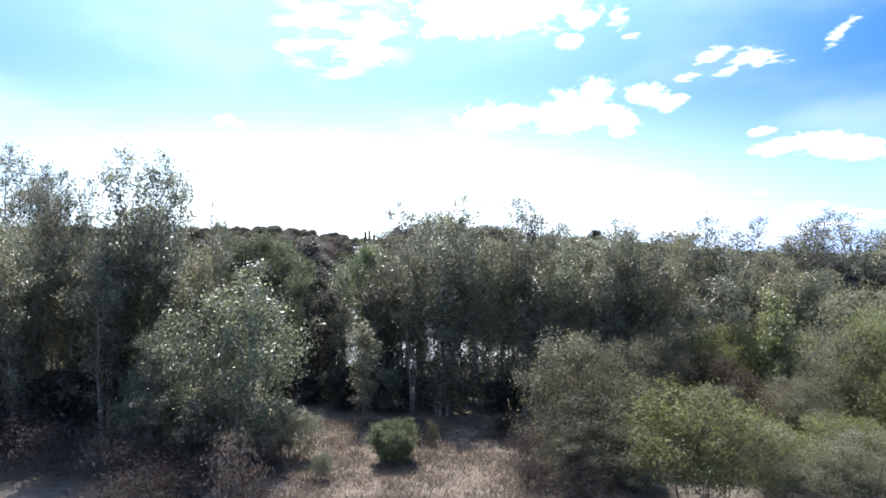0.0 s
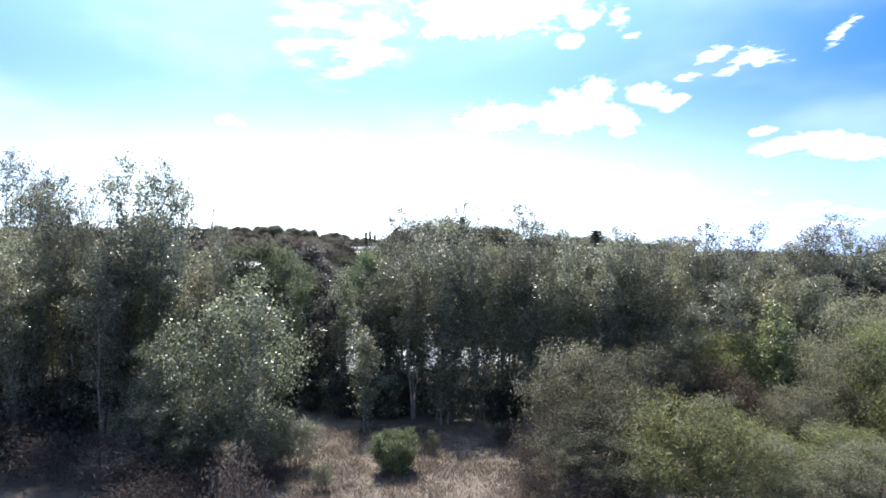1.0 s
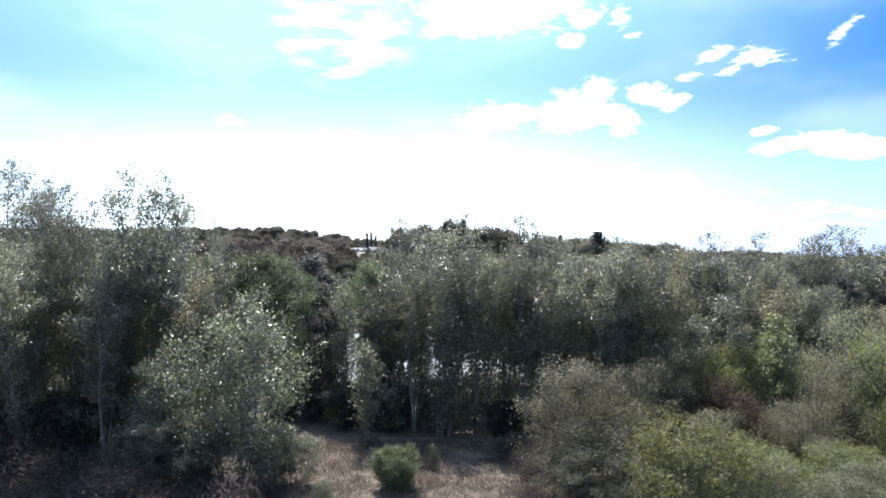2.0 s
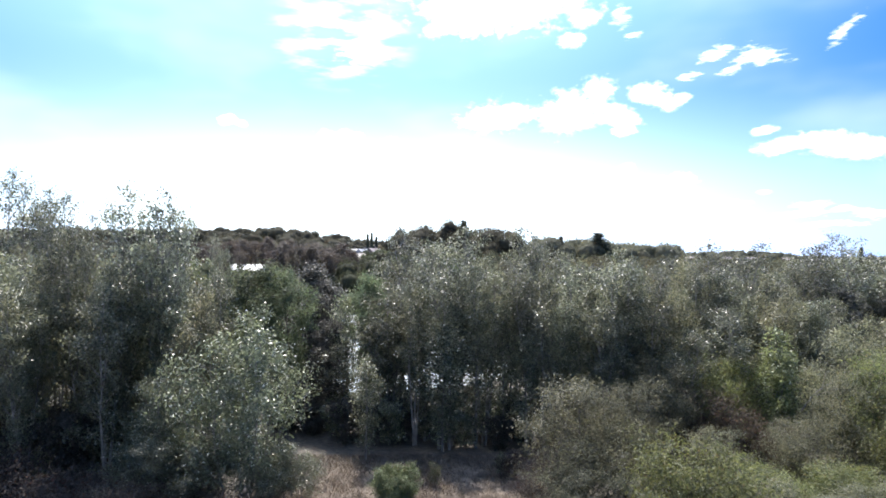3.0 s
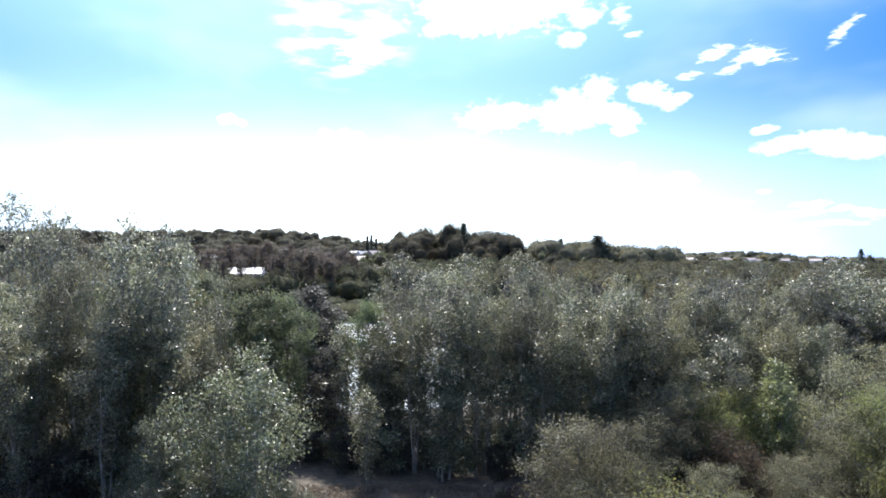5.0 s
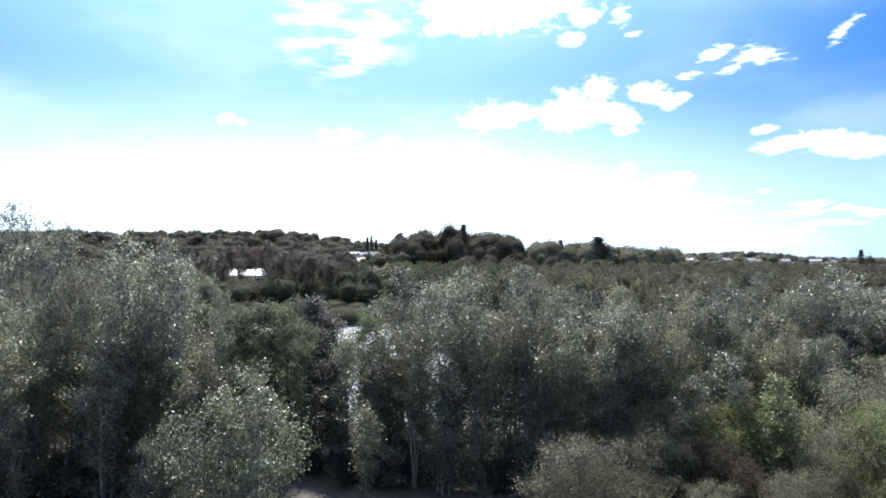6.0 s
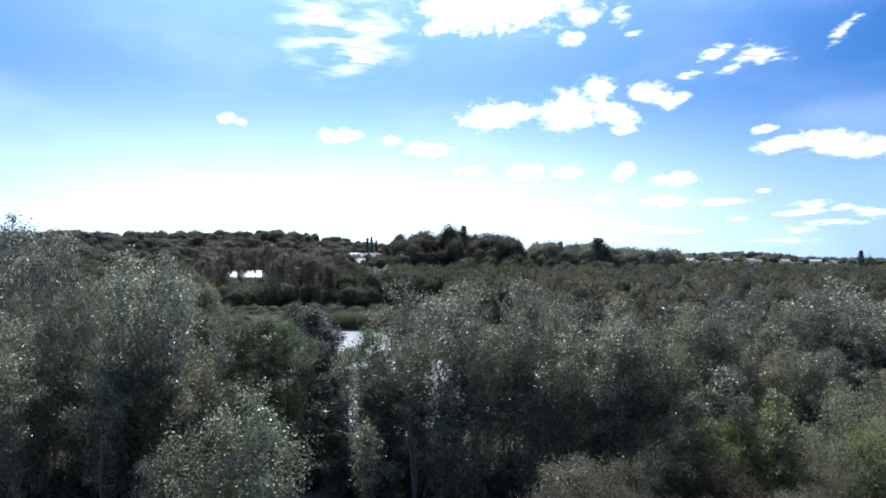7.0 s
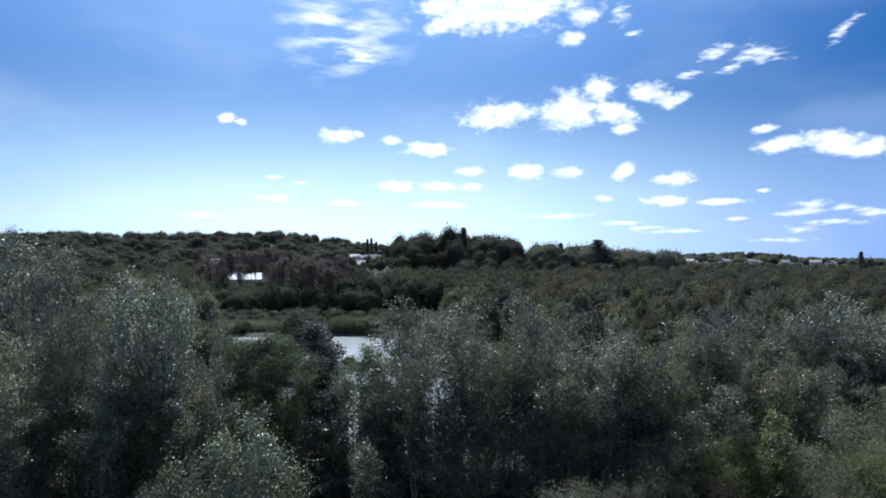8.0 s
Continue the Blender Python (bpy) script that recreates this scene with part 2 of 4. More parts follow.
M_SALLOW = leaf_material("sallow_leaf", (0.066, 0.070, 0.042), (0.225, 0.225, 0.135), turned_or_glint=(0.221, 0.212, 0.147), gloss=0.58, dry=0.06)
M_DARK = leaf_material("alder_leaf", (0.050, 0.054, 0.046), (0.118, 0.116, 0.102), turned_or_glint=(0.10, 0.09, 0.08), gloss=0.5, shine=0.25)
M_RUST = leaf_material("rusty_leaf", (0.085, 0.074, 0.050), (0.155, 0.135, 0.095), turned_or_glint=(0.16, 0.11, 0.075), gloss=0.7, dry=0.2, shine=0.2)
M_CONIFER = leaf_material("needle", (0.060, 0.074, 0.052), (0.120, 0.138, 0.092), gloss=0.55, through_light=0.35, dry=0.02)
M_FAR = leaf_material("far_leaf", (0.090, 0.098, 0.060), (0.140, 0.150, 0.092), gloss=0.75, through_light=0.5, dry=0.02, patches=0.13, shine=0.15, patch_tone=(0.1, 0.6))
M_FARDARK = leaf_material("hill_leaf", (0.101, 0.103, 0.068), (0.150, 0.148, 0.105), gloss=0.8, through_light=0.5, dry=0.02, patches=0.13, shine=0.15, patch_tone=(0.15, 0.62))
M_MIDFAR = leaf_material("wood_leaf", (0.086, 0.107, 0.046), (0.130, 0.148, 0.070), shine=0.2, gloss=0.62, through_light=0.4, dry=0.03)
M_MIDOLIVE = leaf_material("wood_olive_leaf", (0.117, 0.116, 0.062), (0.164, 0.158, 0.086), shine=0.2, gloss=0.62, dry=0.04)
M_MIDGREY = leaf_material("wood_grey_leaf", (0.106, 0.117, 0.077), (0.164, 0.173, 0.114), shine=0.2, gloss=0.62, dry=0.03)
M_BROWN = leaf_material("thin_brown_leaf", (0.065, 0.060, 0.050), (0.152, 0.129, 0.107), gloss=0.6, dry=0.1)
M_STRAW = leaf_material("straw", (0.112, 0.087, 0.063), (0.207, 0.174, 0.133), turned_or_glint=(0.097, 0.093, 0.053), gloss=0.6, through_light=0.3, dry=0.12)
M_BROOM = leaf_material("broom_twig", (0.070, 0.090, 0.040), (0.185, 0.215, 0.100), shine=0.2, gloss=0.6, through_light=0.25, dry=0.04)
M_SCRUB = leaf_material("dead_scrub", (0.042, 0.038, 0.037), (0.100, 0.092, 0.086), turned_or_glint=(0.062, 0.032, 0.021), gloss=0.8, shine=0.15, dry=0.2)
M_REED = leaf_material("reed", (0.10, 0.115, 0.070), (0.20, 0.215, 0.145), gloss=0.7, dry=0.1, shine=0.2)
M_BARK = rough_material("bark", [(0.3, (0.035, 0.03, 0.028)), (0.55, (0.10, 0.088, 0.078)), (0.75, (0.20, 0.18, 0.165))], 6.0, stretch=(1, 1, 0.25))
M_PALEBARK = rough_material("pale_bark", [(0.32, (0.06, 0.055, 0.05)), (0.5, (0.20, 0.19, 0.175)), (0.75, (0.36, 0.35, 0.33))], 5.0, stretch=(1, 1, 0.4))
def ground_material():
    """Dark leaf litter under the trees, with a tan worn clearing of dry grass."""
    m, nt, out = material("earth_and_dry_grass")
    L = nt.links.new
    coord = nt.nodes.new("ShaderNodeTexCoord")
    pos = coord.outputs["Object"]
    fine, mid = node(nt, "ShaderNodeTexNoise", Scale=3.0, Detail=9.0, Roughness=0.7), node(nt, "ShaderNodeTexNoise", Scale=0.35, Detail=5.0)
    L(pos, fine.inputs["Vector"]), L(pos, mid.inputs["Vector"])
    straw = ramp_of(nt, fine.outputs[0], [(0.3, (0.06, 0.047, 0.035)), (0.5, (0.125, 0.10, 0.075)), (0.72, (0.19, 0.158, 0.12))])
    litter = ramp_of(nt, fine.outputs[0], [(0.3, (0.040, 0.034, 0.030)), (0.52, (0.088, 0.077, 0.062)), (0.75, (0.15, 0.138, 0.10))])
    mp = nt.nodes.new("ShaderNodeMapping")
    mp.vector_type = "TEXTURE"
    mp.inputs["Location"].default_value, mp.inputs["Scale"].default_value = (-1.8, 27.5, 0), (6.0, 9.0, 1000.0)
    L(pos, mp.inputs["Vector"])
    far = nt.nodes.new("ShaderNodeVectorMath")
    far.operation = "LENGTH"
    L(mp.outputs[0], far.inputs[0])
    ragged = nt.nodes.new("ShaderNodeMath")
    ragged.operation = "MULTIPLY_ADD"
    ragged.inputs[1].default_value = 0.9
    L(mid.outputs[0], ragged.inputs[0]), L(far.outputs["Value"], ragged.inputs[2])
    edge = node(nt, "ShaderNodeMapRange", From_Min=1.25, From_Max=1.6, To_Min=1.0, To_Max=0.0)
    L(ragged.outputs[0], edge.inputs["Value"])
    mix = nt.nodes.new("ShaderNodeMix")
    mix.data_type = "RGBA"
    L(edge.outputs[0], mix.inputs[0]), L(litter, mix.inputs[6]), L(straw, mix.inputs[7])
    p = node(nt, "ShaderNodeBsdfPrincipled", Roughness=0.95)
    L(mix.outputs[2], p.inputs["Base Color"])
    bp = node(nt, "ShaderNodeBump", Strength=0.7, Distance=0.06)
    L(fine.outputs[0], bp.inputs["Height"]), L(bp.outputs[0], p.inputs["Normal"])
    L(p.outputs[0], out.inputs[0])
    return m


M_GROUND = ground_material()
M_ROOF = rough_material("pale_roof", [(0.3, (0.28, 0.28, 0.28)), (0.7, (0.46, 0.45, 0.44))], 3.0, rough=0.35, bump=0.1)
M_WHITEROOF = rough_material("white_metal_roof", [(0.3, (0.72, 0.73, 0.74)), (0.7, (0.85, 0.85, 0.85))], 2.0, rough=0.3, bump=0.05)
M_TILEROOF = rough_material("tile_roof", [(0.3, (0.16, 0.13, 0.12)), (0.7, (0.32, 0.27, 0.25))], 3.0, rough=0.55, bump=0.2)
M_RENDER = rough_material("pale_plaster", [(0.3, (0.58, 0.56, 0.52)), (0.7, (0.74, 0.72, 0.68))], 2.0, bump=0.1)
M_DARKGLASS = material("window_glass")[0]


def finish_glass():
    nt = M_DARKGLASS.node_tree
    p = node(nt, "ShaderNodeBsdfPrincipled", Roughness=0.08)
    p.inputs["Base Color"].default_value = (0.02, 0.024, 0.03, 1)
    nt.links.new(p.outputs[0], nt.nodes["Material Output"].inputs[0])


finish_glass()


def water_material():
    m, nt, out = material("pond_water")
    p = node(nt, "ShaderNodeBsdfPrincipled", Roughness=0.12, IOR=1.33)
    # pale base: part of the sky's reflection is put into the colour
    p.inputs["Base Color"].default_value = (0.60, 0.62, 0.60, 1)
    coord = nt.nodes.new("ShaderNodeTexCoord")
    n = node(nt, "ShaderNodeTexNoise", Scale=1.6, Detail=4.0)
    bp = node(nt, "ShaderNodeBump", Strength=0.5, Distance=0.08)
    nt.links.new(coord.outputs["Object"], n.inputs["Vector"])
    nt.links.new(n.outputs[0], bp.inputs["Height"])
    nt.links.new(bp.outputs[0], p.inputs["Normal"])
    nt.links.new(p.outputs[0], out.inputs[0])
    return m


M_WATER = water_material()

# ---- mesh helpers ----
def mesh_of(name, verts, faces, mat, smooth=False):
    """verts (n,3), faces (m,k) arrays: one mesh whose faces all have k corners."""
    verts, faces = np.asarray(verts, dtype=np.float32), np.asarray(faces, dtype=np.int32)
    me = bpy.data.meshes.new(name)
    m, k = faces.shape
    me.vertices.add(len(verts))
    me.vertices.foreach_set("co", verts.ravel())
    me.loops.add(m * k)
    me.loops.foreach_set("vertex_index", faces.ravel())
    me.polygons.add(m)
    me.polygons.foreach_set("loop_start", np.arange(0, m * k, k, dtype=np.int32))
    if smooth:
        me.polygons.foreach_set("use_smooth", np.ones(m, dtype=bool))
    me.materials.append(mat)
    me.update(calc_edges=True)
    return me


def part(name, me, parent, label=""):
    ob = new(name, me)
    ob.parent = parent
    return tagged(ob, label)


def unit(v):
    return v / np.maximum(np.linalg.norm(v, axis=-1, keepdims=True), 1e-9)


class Tubes:
    """Gathers tapered tubes along polylines, as quads."""

    def __init__(self):
        self.v, self.f, self.n = [], [], 0

    def add(self, pts, radii, sides):
        pts = np.asarray(pts, float)
        tan = unit(np.gradient(pts, axis=0))
        ref = np.where(np.abs(tan[:, 2:3]) > 0.9, np.array([[1.0, 0, 0]]), np.array([[0, 0, 1.0]]))
        a = unit(np.cross(tan, ref))
        b = np.cross(tan, a)
        ang = np.linspace(0, 2 * np.pi, sides, endpoint=False)
        ring = pts[:, None] + np.asarray(radii)[:, None, None] * (np.cos(ang)[None, :, None] * a[:, None] + np.sin(ang)[None, :, None] * b[:, None])
        k = len(pts)
        i = np.arange(k - 1)[:, None] * sides
        j = np.arange(sides)[None]
        j2 = (j + 1) % sides
        q = np.stack([i + j, i + j2, i + sides + j2, i + sides + j], -1).reshape(-1, 4)
        self.v.append(ring.reshape(-1, 3))
        self.f.append(q + self.n)
        self.n += k * sides

    def arrays(self):
        return np.concatenate(self.v), np.concatenate(self.f)


def leaves_at(rng, pos, size, slim=0.6, upright=0.0, corners=4, lean=None, facing=None, wild=0.35):
    """Small flat leaves at pos: rhombs (4 corners) or triangles (3), turned at random; upright > 0 sets the blades on end."""
    n = len(pos)
    axis = rng.normal(size=(n, 3))
    axis[:, 2] = axis[:, 2] * (1 - min(upright, 0.9)) + upright * 2.0
    if lean is not None:
        axis = axis + lean
    axis = unit(axis)
    side = unit(np.cross(axis, rng.normal(size=(n, 3))))
    if facing is not None:
        nrm = unit(facing + rng.normal(0, wild, (n, 3)))
        axis = unit(np.cross(nrm, rng.normal(size=(n, 3))))
        side = np.cross(nrm, axis)
    s = (size * rng.uniform(0.65, 1.35, n))[:, None]
    a, b = axis * s * 0.5, side * s * slim * 0.5
    if corners == 4:
        v = np.stack([pos - a, pos + b, pos + a, pos - b], 1).reshape(-1, 3)
    else:
        v = np.stack([pos - a + b, pos + a, pos - a - b], 1).reshape(-1, 3)
    return v, np.arange(n * corners).reshape(n, corners)


def grow(seed, height, width, bare, stems=1, limbs=26, leaves=6000, leaf=0.11, slim=0.65, rise=0.9, peak=0.35, spread=0.2, corners=4, twig_wood=True, round_top=0.55, reach_of=None, skirt=0.0,
         trunk_r=None, upright=0.0, twigs=5, splay=0.3, clump=0.22, wild=1.0):
    """A broadleaf tree or shrub. height, width in metres; bare: height of clean trunk; rise: how steeply limbs climb;
    peak: where up the crown it is widest. Returns wood and leaf arrays."""
    rng = np.random.default_rng(seed)
    wood = Tubes()
    r0 = trunk_r or 0.0085 * height + 0.02
    tips, weights = [], []
    per = max(4, limbs // stems)
    for k in range(stems):
        ang = 2 * np.pi * (k + rng.uniform(-0.3, 0.3)) / stems
        out = np.array([np.cos(ang), np.sin(ang), 0]) * (0 if stems == 1 else width * splay)
        top_h = height * (1 if k == 0 else rng.uniform(0.72 - 0.22 * skirt, 0.96))
        if skirt and k == 0:
            out = out * 0.2
        t = np.linspace(0, 1, 9)
        wob = np.cumsum(rng.normal(0, 0.012 * height, (9, 2)), 0) * t[:, None]
        go = skirt * 0.75 + (1 - skirt * 0.75) * t ** 0.8
        line = np.stack([out[0] * go + wob[:, 0], out[1] * go + wob[:, 1], top_h * t], 1)
        line[0] += out * 0.12 * (1 - skirt)
        wood.add(line, r0 * (1 - 0.9 * t) / (1 if stems == 1 else stems ** 0.35), 6)
        lo = bare / top_h
        for i in range(per):
            f = lo + (0.985 - lo) * ((i + rng.uniform(0.1, 0.9)) / per)
            base = np.array([np.interp(f, t, line[:, c]) for c in range(3)])
            u = (f - lo) / (1 - lo)
            prof = skirt + (1 - skirt) * (u / peak) ** 0.6 if u < peak else ((1 - u) / (1 - peak)) ** round_top
            reach = (0.12 + 0.88 * prof) * width * (reach_of or (0.5 if stems == 1 else 0.36)) * rng.uniform(0.6, 1.2)
            a = i * 2.4 + rng.uniform(-0.5, 0.5) + k
            d = np.array([np.cos(a), np.sin(a), rise * rng.uniform(0.6, 1.4)])
            reach = min(reach, max(0.12, 0.95 * (top_h - base[2]) / max(d[2], 0.2) + 0.1))
            s = np.linspace(0, 1, 4)
            bend = rng.normal(0, 0.08 * reach, (4, 3)) * s[:, None]
            limb = base + d * reach * s[:, None] + bend
            rb = max(0.012, r0 * 0.38 * (1 - 0.7 * f))
            wood.add(limb, rb * (1 - 0.85 * s), 4 if twig_wood else 3)
            for j in range(twigs):
                g = rng.uniform(0.35, 1.0)
                p = np.array([np.interp(g, s, limb[:, c]) for c in range(3)])
                tw = unit(d + rng.normal(0, 0.8, 3)) * reach * rng.uniform(0.22, 0.45)
                tip = p + tw
                if twig_wood:
                    wood.add(np.stack([p, tip]), [0.010, 0.003], 3)
                tips.append((p, tip))
                weights.append(np.linalg.norm(tw) + 0.3)
    P, T = np.array([a for a, _ in tips]), np.array([b for _, b in tips])
    w = np.array(weights)
    w = w * rng.uniform(0.55, 1.5, len(w))
    pick = rng.choice(len(P), leaves, p=w / w.sum())
    s = rng.uniform(0.1, 1.15, (leaves, 1))
    pos = P[pick] + (T[pick] - P[pick]) * s + rng.normal(0, clump, (leaves, 3)) * np.array([1, 1, 0.85]) * spread / 0.2
    pos[:, 2] = np.maximum(pos[:, 2], 0.06)
    heart = np.array([0, 0, 0.45 * height + 0.5 * bare])
    outward = unit((pos - heart) * np.array([1.4 / width, 1.4 / width, 0.9 / height])) + np.array([0, 0, 0.35])
    return wood.arrays(), leaves_at(rng, pos, leaf, slim, upright, corners, facing=outward, wild=wild)


def make_tree(name, recipe, leaf_mat, bark, label, category="tree", group=""):
    """A tree template: an empty at the foot with a trunk and a crown under it. It stands at the origin until placed."""
    wood, crown = grow(**recipe)
    top = tagged(new(name), label, category, group)
    part("trunk", mesh_of(name + "_trunk", *wood, bark, True), top)
    part("crown", mesh_of(name + "_crown", *crown, leaf_mat), top)
    top["height"], top["width"] = recipe["height"], recipe["width"]
    return top


class Stand:
    """Sets out copies of a few templates; the first use of each takes the template itself."""

    def __init__(self, templates, seed):
        self.templates, self.used, self.rng = templates, set(), random.Random(seed)

    def plant(self, x, y, h, w=None, which=None, label=""):
        i = self.rng.randrange(len(self.templates)) if which is None else which % len(self.templates)
        t = self.templates[i]
        sz = h / t["height"]
        sx = (w / t["width"]) if w else sz * self.rng.uniform(0.9, 1.15)
        turn = self.rng.uniform(0, 360)
        m = Matrix.Translation((x, y, land(x, y) - 0.05)) @ Euler((0, 0, radians(turn))).to_matrix().to_4x4() @ Matrix.Diagonal((sx, sx * self.rng.uniform(0.9, 1.1), sz, 1))
        if i in self.used:
            ob = copy_thing(t, m)
        else:
            ob = t
            self.used.add(i)
        ob.matrix_basis = m
        return tagged(ob, label)


# ---- land and water ----
def smooth01(t):
    t = min(1.0, max(0.0, t))
    return t * t * (3 - 2 * t)


POND = [(-24, 116, 22, 15), (-10, 107, 9, 9), (-42, 124, 14, 6), (-6, 76, 9, 20), (-1, 66, 8, 9)]


def pond_depth(x, y):
    d = min(math.hypot((x - cx) / rx, (y - cy) / ry) for cx, cy, rx, ry in POND)
    d += 0.18 * noise.noise((x * 0.12, y * 0.12, 3.0))
    return smooth01((1.12 - d) / 0.25)


def land(x, y):
    side = 1 / (1 + math.exp((x + 20) / 90))
    hill = 27 * side * smooth01((y - 220) / 380)
    swell = 0.25 * noise.noise((x * 0.05, y * 0.05, 0)) + 0.08 * noise.noise((x * 0.3, y * 0.3, 5))
    far = smooth01((y - 300) / 400) * 3 * noise.noise((x * 0.006, y * 0.006, 9))
    far += 10 * math.exp(-((x - 470) / 110) ** 2 - ((y - 1060) / 110) ** 2)
    far += 6 * math.exp(-((x + 145) / 60) ** 2 - ((y - 560) / 100) ** 2)
    far += 9 * math.exp(-((x - 5) / 55) ** 2 - ((y - 365) / 50) ** 2) + 5 * math.exp(-((x - 95) / 60) ** 2 - ((y - 385) / 45) ** 2)
    h = hill + far + swell * (1 if y < 400 else 2)
    p = pond_depth(x, y) if 50 < y < 160 and -75 < x < 20 else 0
    return h * (1 - p) - 1.6 * p


def axis_steps(fine_lo, fine_hi, step, lo, hi, growth):
    vals = list(np.arange(fine_lo, fine_hi + step * 0.5, step))
    s, v = step, vals[-1]
    while v < hi:
        s *= growth
        v += s
        vals.append(v)
    s, v = step, vals[0]
    while v > lo:
        s *= growth
        v -= s
        vals.insert(0, v)
    return vals


def build_ground():
    xs = axis_steps(-66, 50, 1.5, -4300, 4300, 1.13)
    ys = axis_steps(6, 150, 1.5, -900, 4600, 1.1)
    v = [(x, y, land(x, y)) for y in ys for x in xs]
    nx, ny = len(xs), len(ys)
    i, j = np.meshgrid(np.arange(nx - 1), np.arange(ny - 1))
    a = (j * nx + i).ravel()
    f = np.stack([a, a + 1, a + nx + 1, a + nx], 1)
    ob = new("ground", mesh_of("ground", v, f, M_GROUND, True))
    tagged(ob, "dry grassy earth of a clearing, woods and low hills", "ground", kind="structure")
    xs2, ys2 = np.linspace(-72, 14, 44), np.linspace(52, 148, 32)
    v = [(x, y, -0.35) for y in ys2 for x in xs2]
    i, j = np.meshgrid(np.arange(43), np.arange(31))
    a = (j * 44 + i).ravel()
    w = new("water", mesh_of("water", v, np.stack([a, a + 1, a + 45, a + 44], 1), M_WATER, True))
    tagged(w, "still pond water, the bright sky's reflection also put into its pale colour", "pond", kind="structure")


build_ground()

# ---- near trees ----
def poplars(n, seed, height, width, bare, mat, bark, name, label, **more):
    out = []
    for i in range(n):
        r = dict(seed=seed + i, height=height, width=width, bare=bare, limbs=34, leaves=8000, leaf=0.11, rise=1.4, peak=0.55, corners=3, slim=0.8, clump=0.26)
        r.update(more)
        out.append(make_tree(name, r, mat, bark, label))
    return out


tall = Stand(poplars(3, 10, 13, 4.2, 6.5, M_GREY, M_PALEBARK, "poplar_tree", "tall slender poplar with silvery grey-green leaves", stems=4, splay=0.26, leaves=5000, limbs=100, peak=0.5, round_top=0.6, reach_of=0.3, twigs=5, leaf=0.12, clump=0.18), 1)
wood_edge = Stand(poplars(3, 20, 11, 4.0, 2.2, M_POPLAR, M_PALEBARK, "aspen_tree", "slender aspen with small glinting leaves and thin trunk", limbs=57, leaves=11500, stems=3, splay=0.26, round_top=0.8, peak=0.45, rise=1.6, reach_of=0.33, twigs=4), 2)
olive = Stand(poplars(2, 30, 10, 4.2, 1.0, M_OLIVE, M_BARK, "aspen_tree", "olive-green aspen beginning to turn in the wood edge", limbs=57, leaves=11500, stems=3, splay=0.26, round_top=0.8, peak=0.45, rise=1.5, reach_of=0.33, twigs=4), 3)
row_edge = Stand(poplars(3, 35, 11, 4.0, 3.4, M_POPLAR, M_PALEBARK, "aspen_tree", "slender aspen with a thin clean trunk before the water", limbs=54, leaves=9600, stems=3, splay=0.24, round_top=0.8, peak=0.5, rise=1.6, reach_of=0.33, twigs=4), 13)
young_aspen = Stand(poplars(2, 45, 7, 2.0, 0.8, M_POPLAR, M_PALEBARK, "aspen_tree", "thin young aspen with few leaves in the trunk row", limbs=30, leaves=3200, leaf=0.11, rise=1.2, twigs=3, twig_wood=False, reach_of=0.5), 15)
filler = Stand(poplars(2, 25, 10, 3.4, 2.0, M_POPLAR, M_PALEBARK, "aspen_tree", "thin grey-green aspen crowded inside the wood edge", limbs=40, leaves=5200, leaf=0.15, stems=2, splay=0.2, round_top=0.8, peak=0.45, rise=1.6, reach_of=0.36, twigs=4, twig_wood=False), 11)
for ob in tall.templates:
    tagged(ob, group="tall poplars over the wood edge")
broad = Stand([make_tree("young_poplar", dict(seed=40 + i, height=8, width=6.0, bare=0.5, stems=5, limbs=80, leaves=20000, leaf=0.115, rise=0.9, peak=0.35, splay=0.26, corners=3, slim=0.8, skirt=0.75, clump=0.26), M_YOUNG, M_PALEBARK,
                         "bushy young poplar with many stems, leafy to the ground") for i in range(2)], 4)
fresh = Stand([make_tree("ash_tree", dict(seed=50 + i, height=9.5, width=4.4, bare=2.0, limbs=38, leaves=15000, leaf=0.12, clump=0.28, rise=0.6, peak=0.55, corners=3, slim=0.8), M_FRESH, M_BARK,
                         "fresh green round-topped tree behind the clearing") for i in range(2)], 5)
dark = Stand([make_tree("alder_tree", dict(seed=60 + i, height=10, width=3.2, bare=1.2, limbs=44, leaves=10000, leaf=0.13, rise=0.5, peak=0.25, corners=3, slim=0.8), M_DARK, M_BARK,
                        "dark pointed alder with dense foliage") for i in range(2)], 6)
willow = Stand([make_tree("willow_shrub", dict(seed=70 + i, height=5, width=5.2, bare=0.2, stems=9, limbs=108, leaves=22000, leaf=0.15, slim=0.36, rise=0.9, peak=0.45, splay=0.30, trunk_r=0.04, clump=0.28, corners=3, skirt=0.75), M_YELLOW, M_BARK,
                          "yellow-green willow bush with fine narrow leaves", "shrub") for i in range(2)], 7)
for ob in willow.templates:
    tagged(ob, group="willow bushes beside the clearing")
sallow = Stand([make_tree("sallow_tree", dict(seed=80 + i, height=6.5, width=5.2, bare=0.4, stems=5, limbs=70, leaves=24000, leaf=0.09, slim=0.65, clump=0.28, rise=1.0, peak=0.45, splay=0.28, corners=3, skirt=0.75), M_SALLOW, M_BARK,
                          "grey-green sallow tree leafy to the ground") for i in range(2)], 8)
rust = Stand([make_tree("rusty_shrub", dict(seed=90, height=3.4, width=4.0, bare=0.2, stems=6, limbs=60, leaves=9000, leaf=0.12, slim=0.4, rise=1.0, peak=0.5, splay=0.3, trunk_r=0.04, corners=3, skirt=0.75), M_RUST, M_BARK,
                        "rust-brown half-withered shrub under the trees", "shrub")], 9)
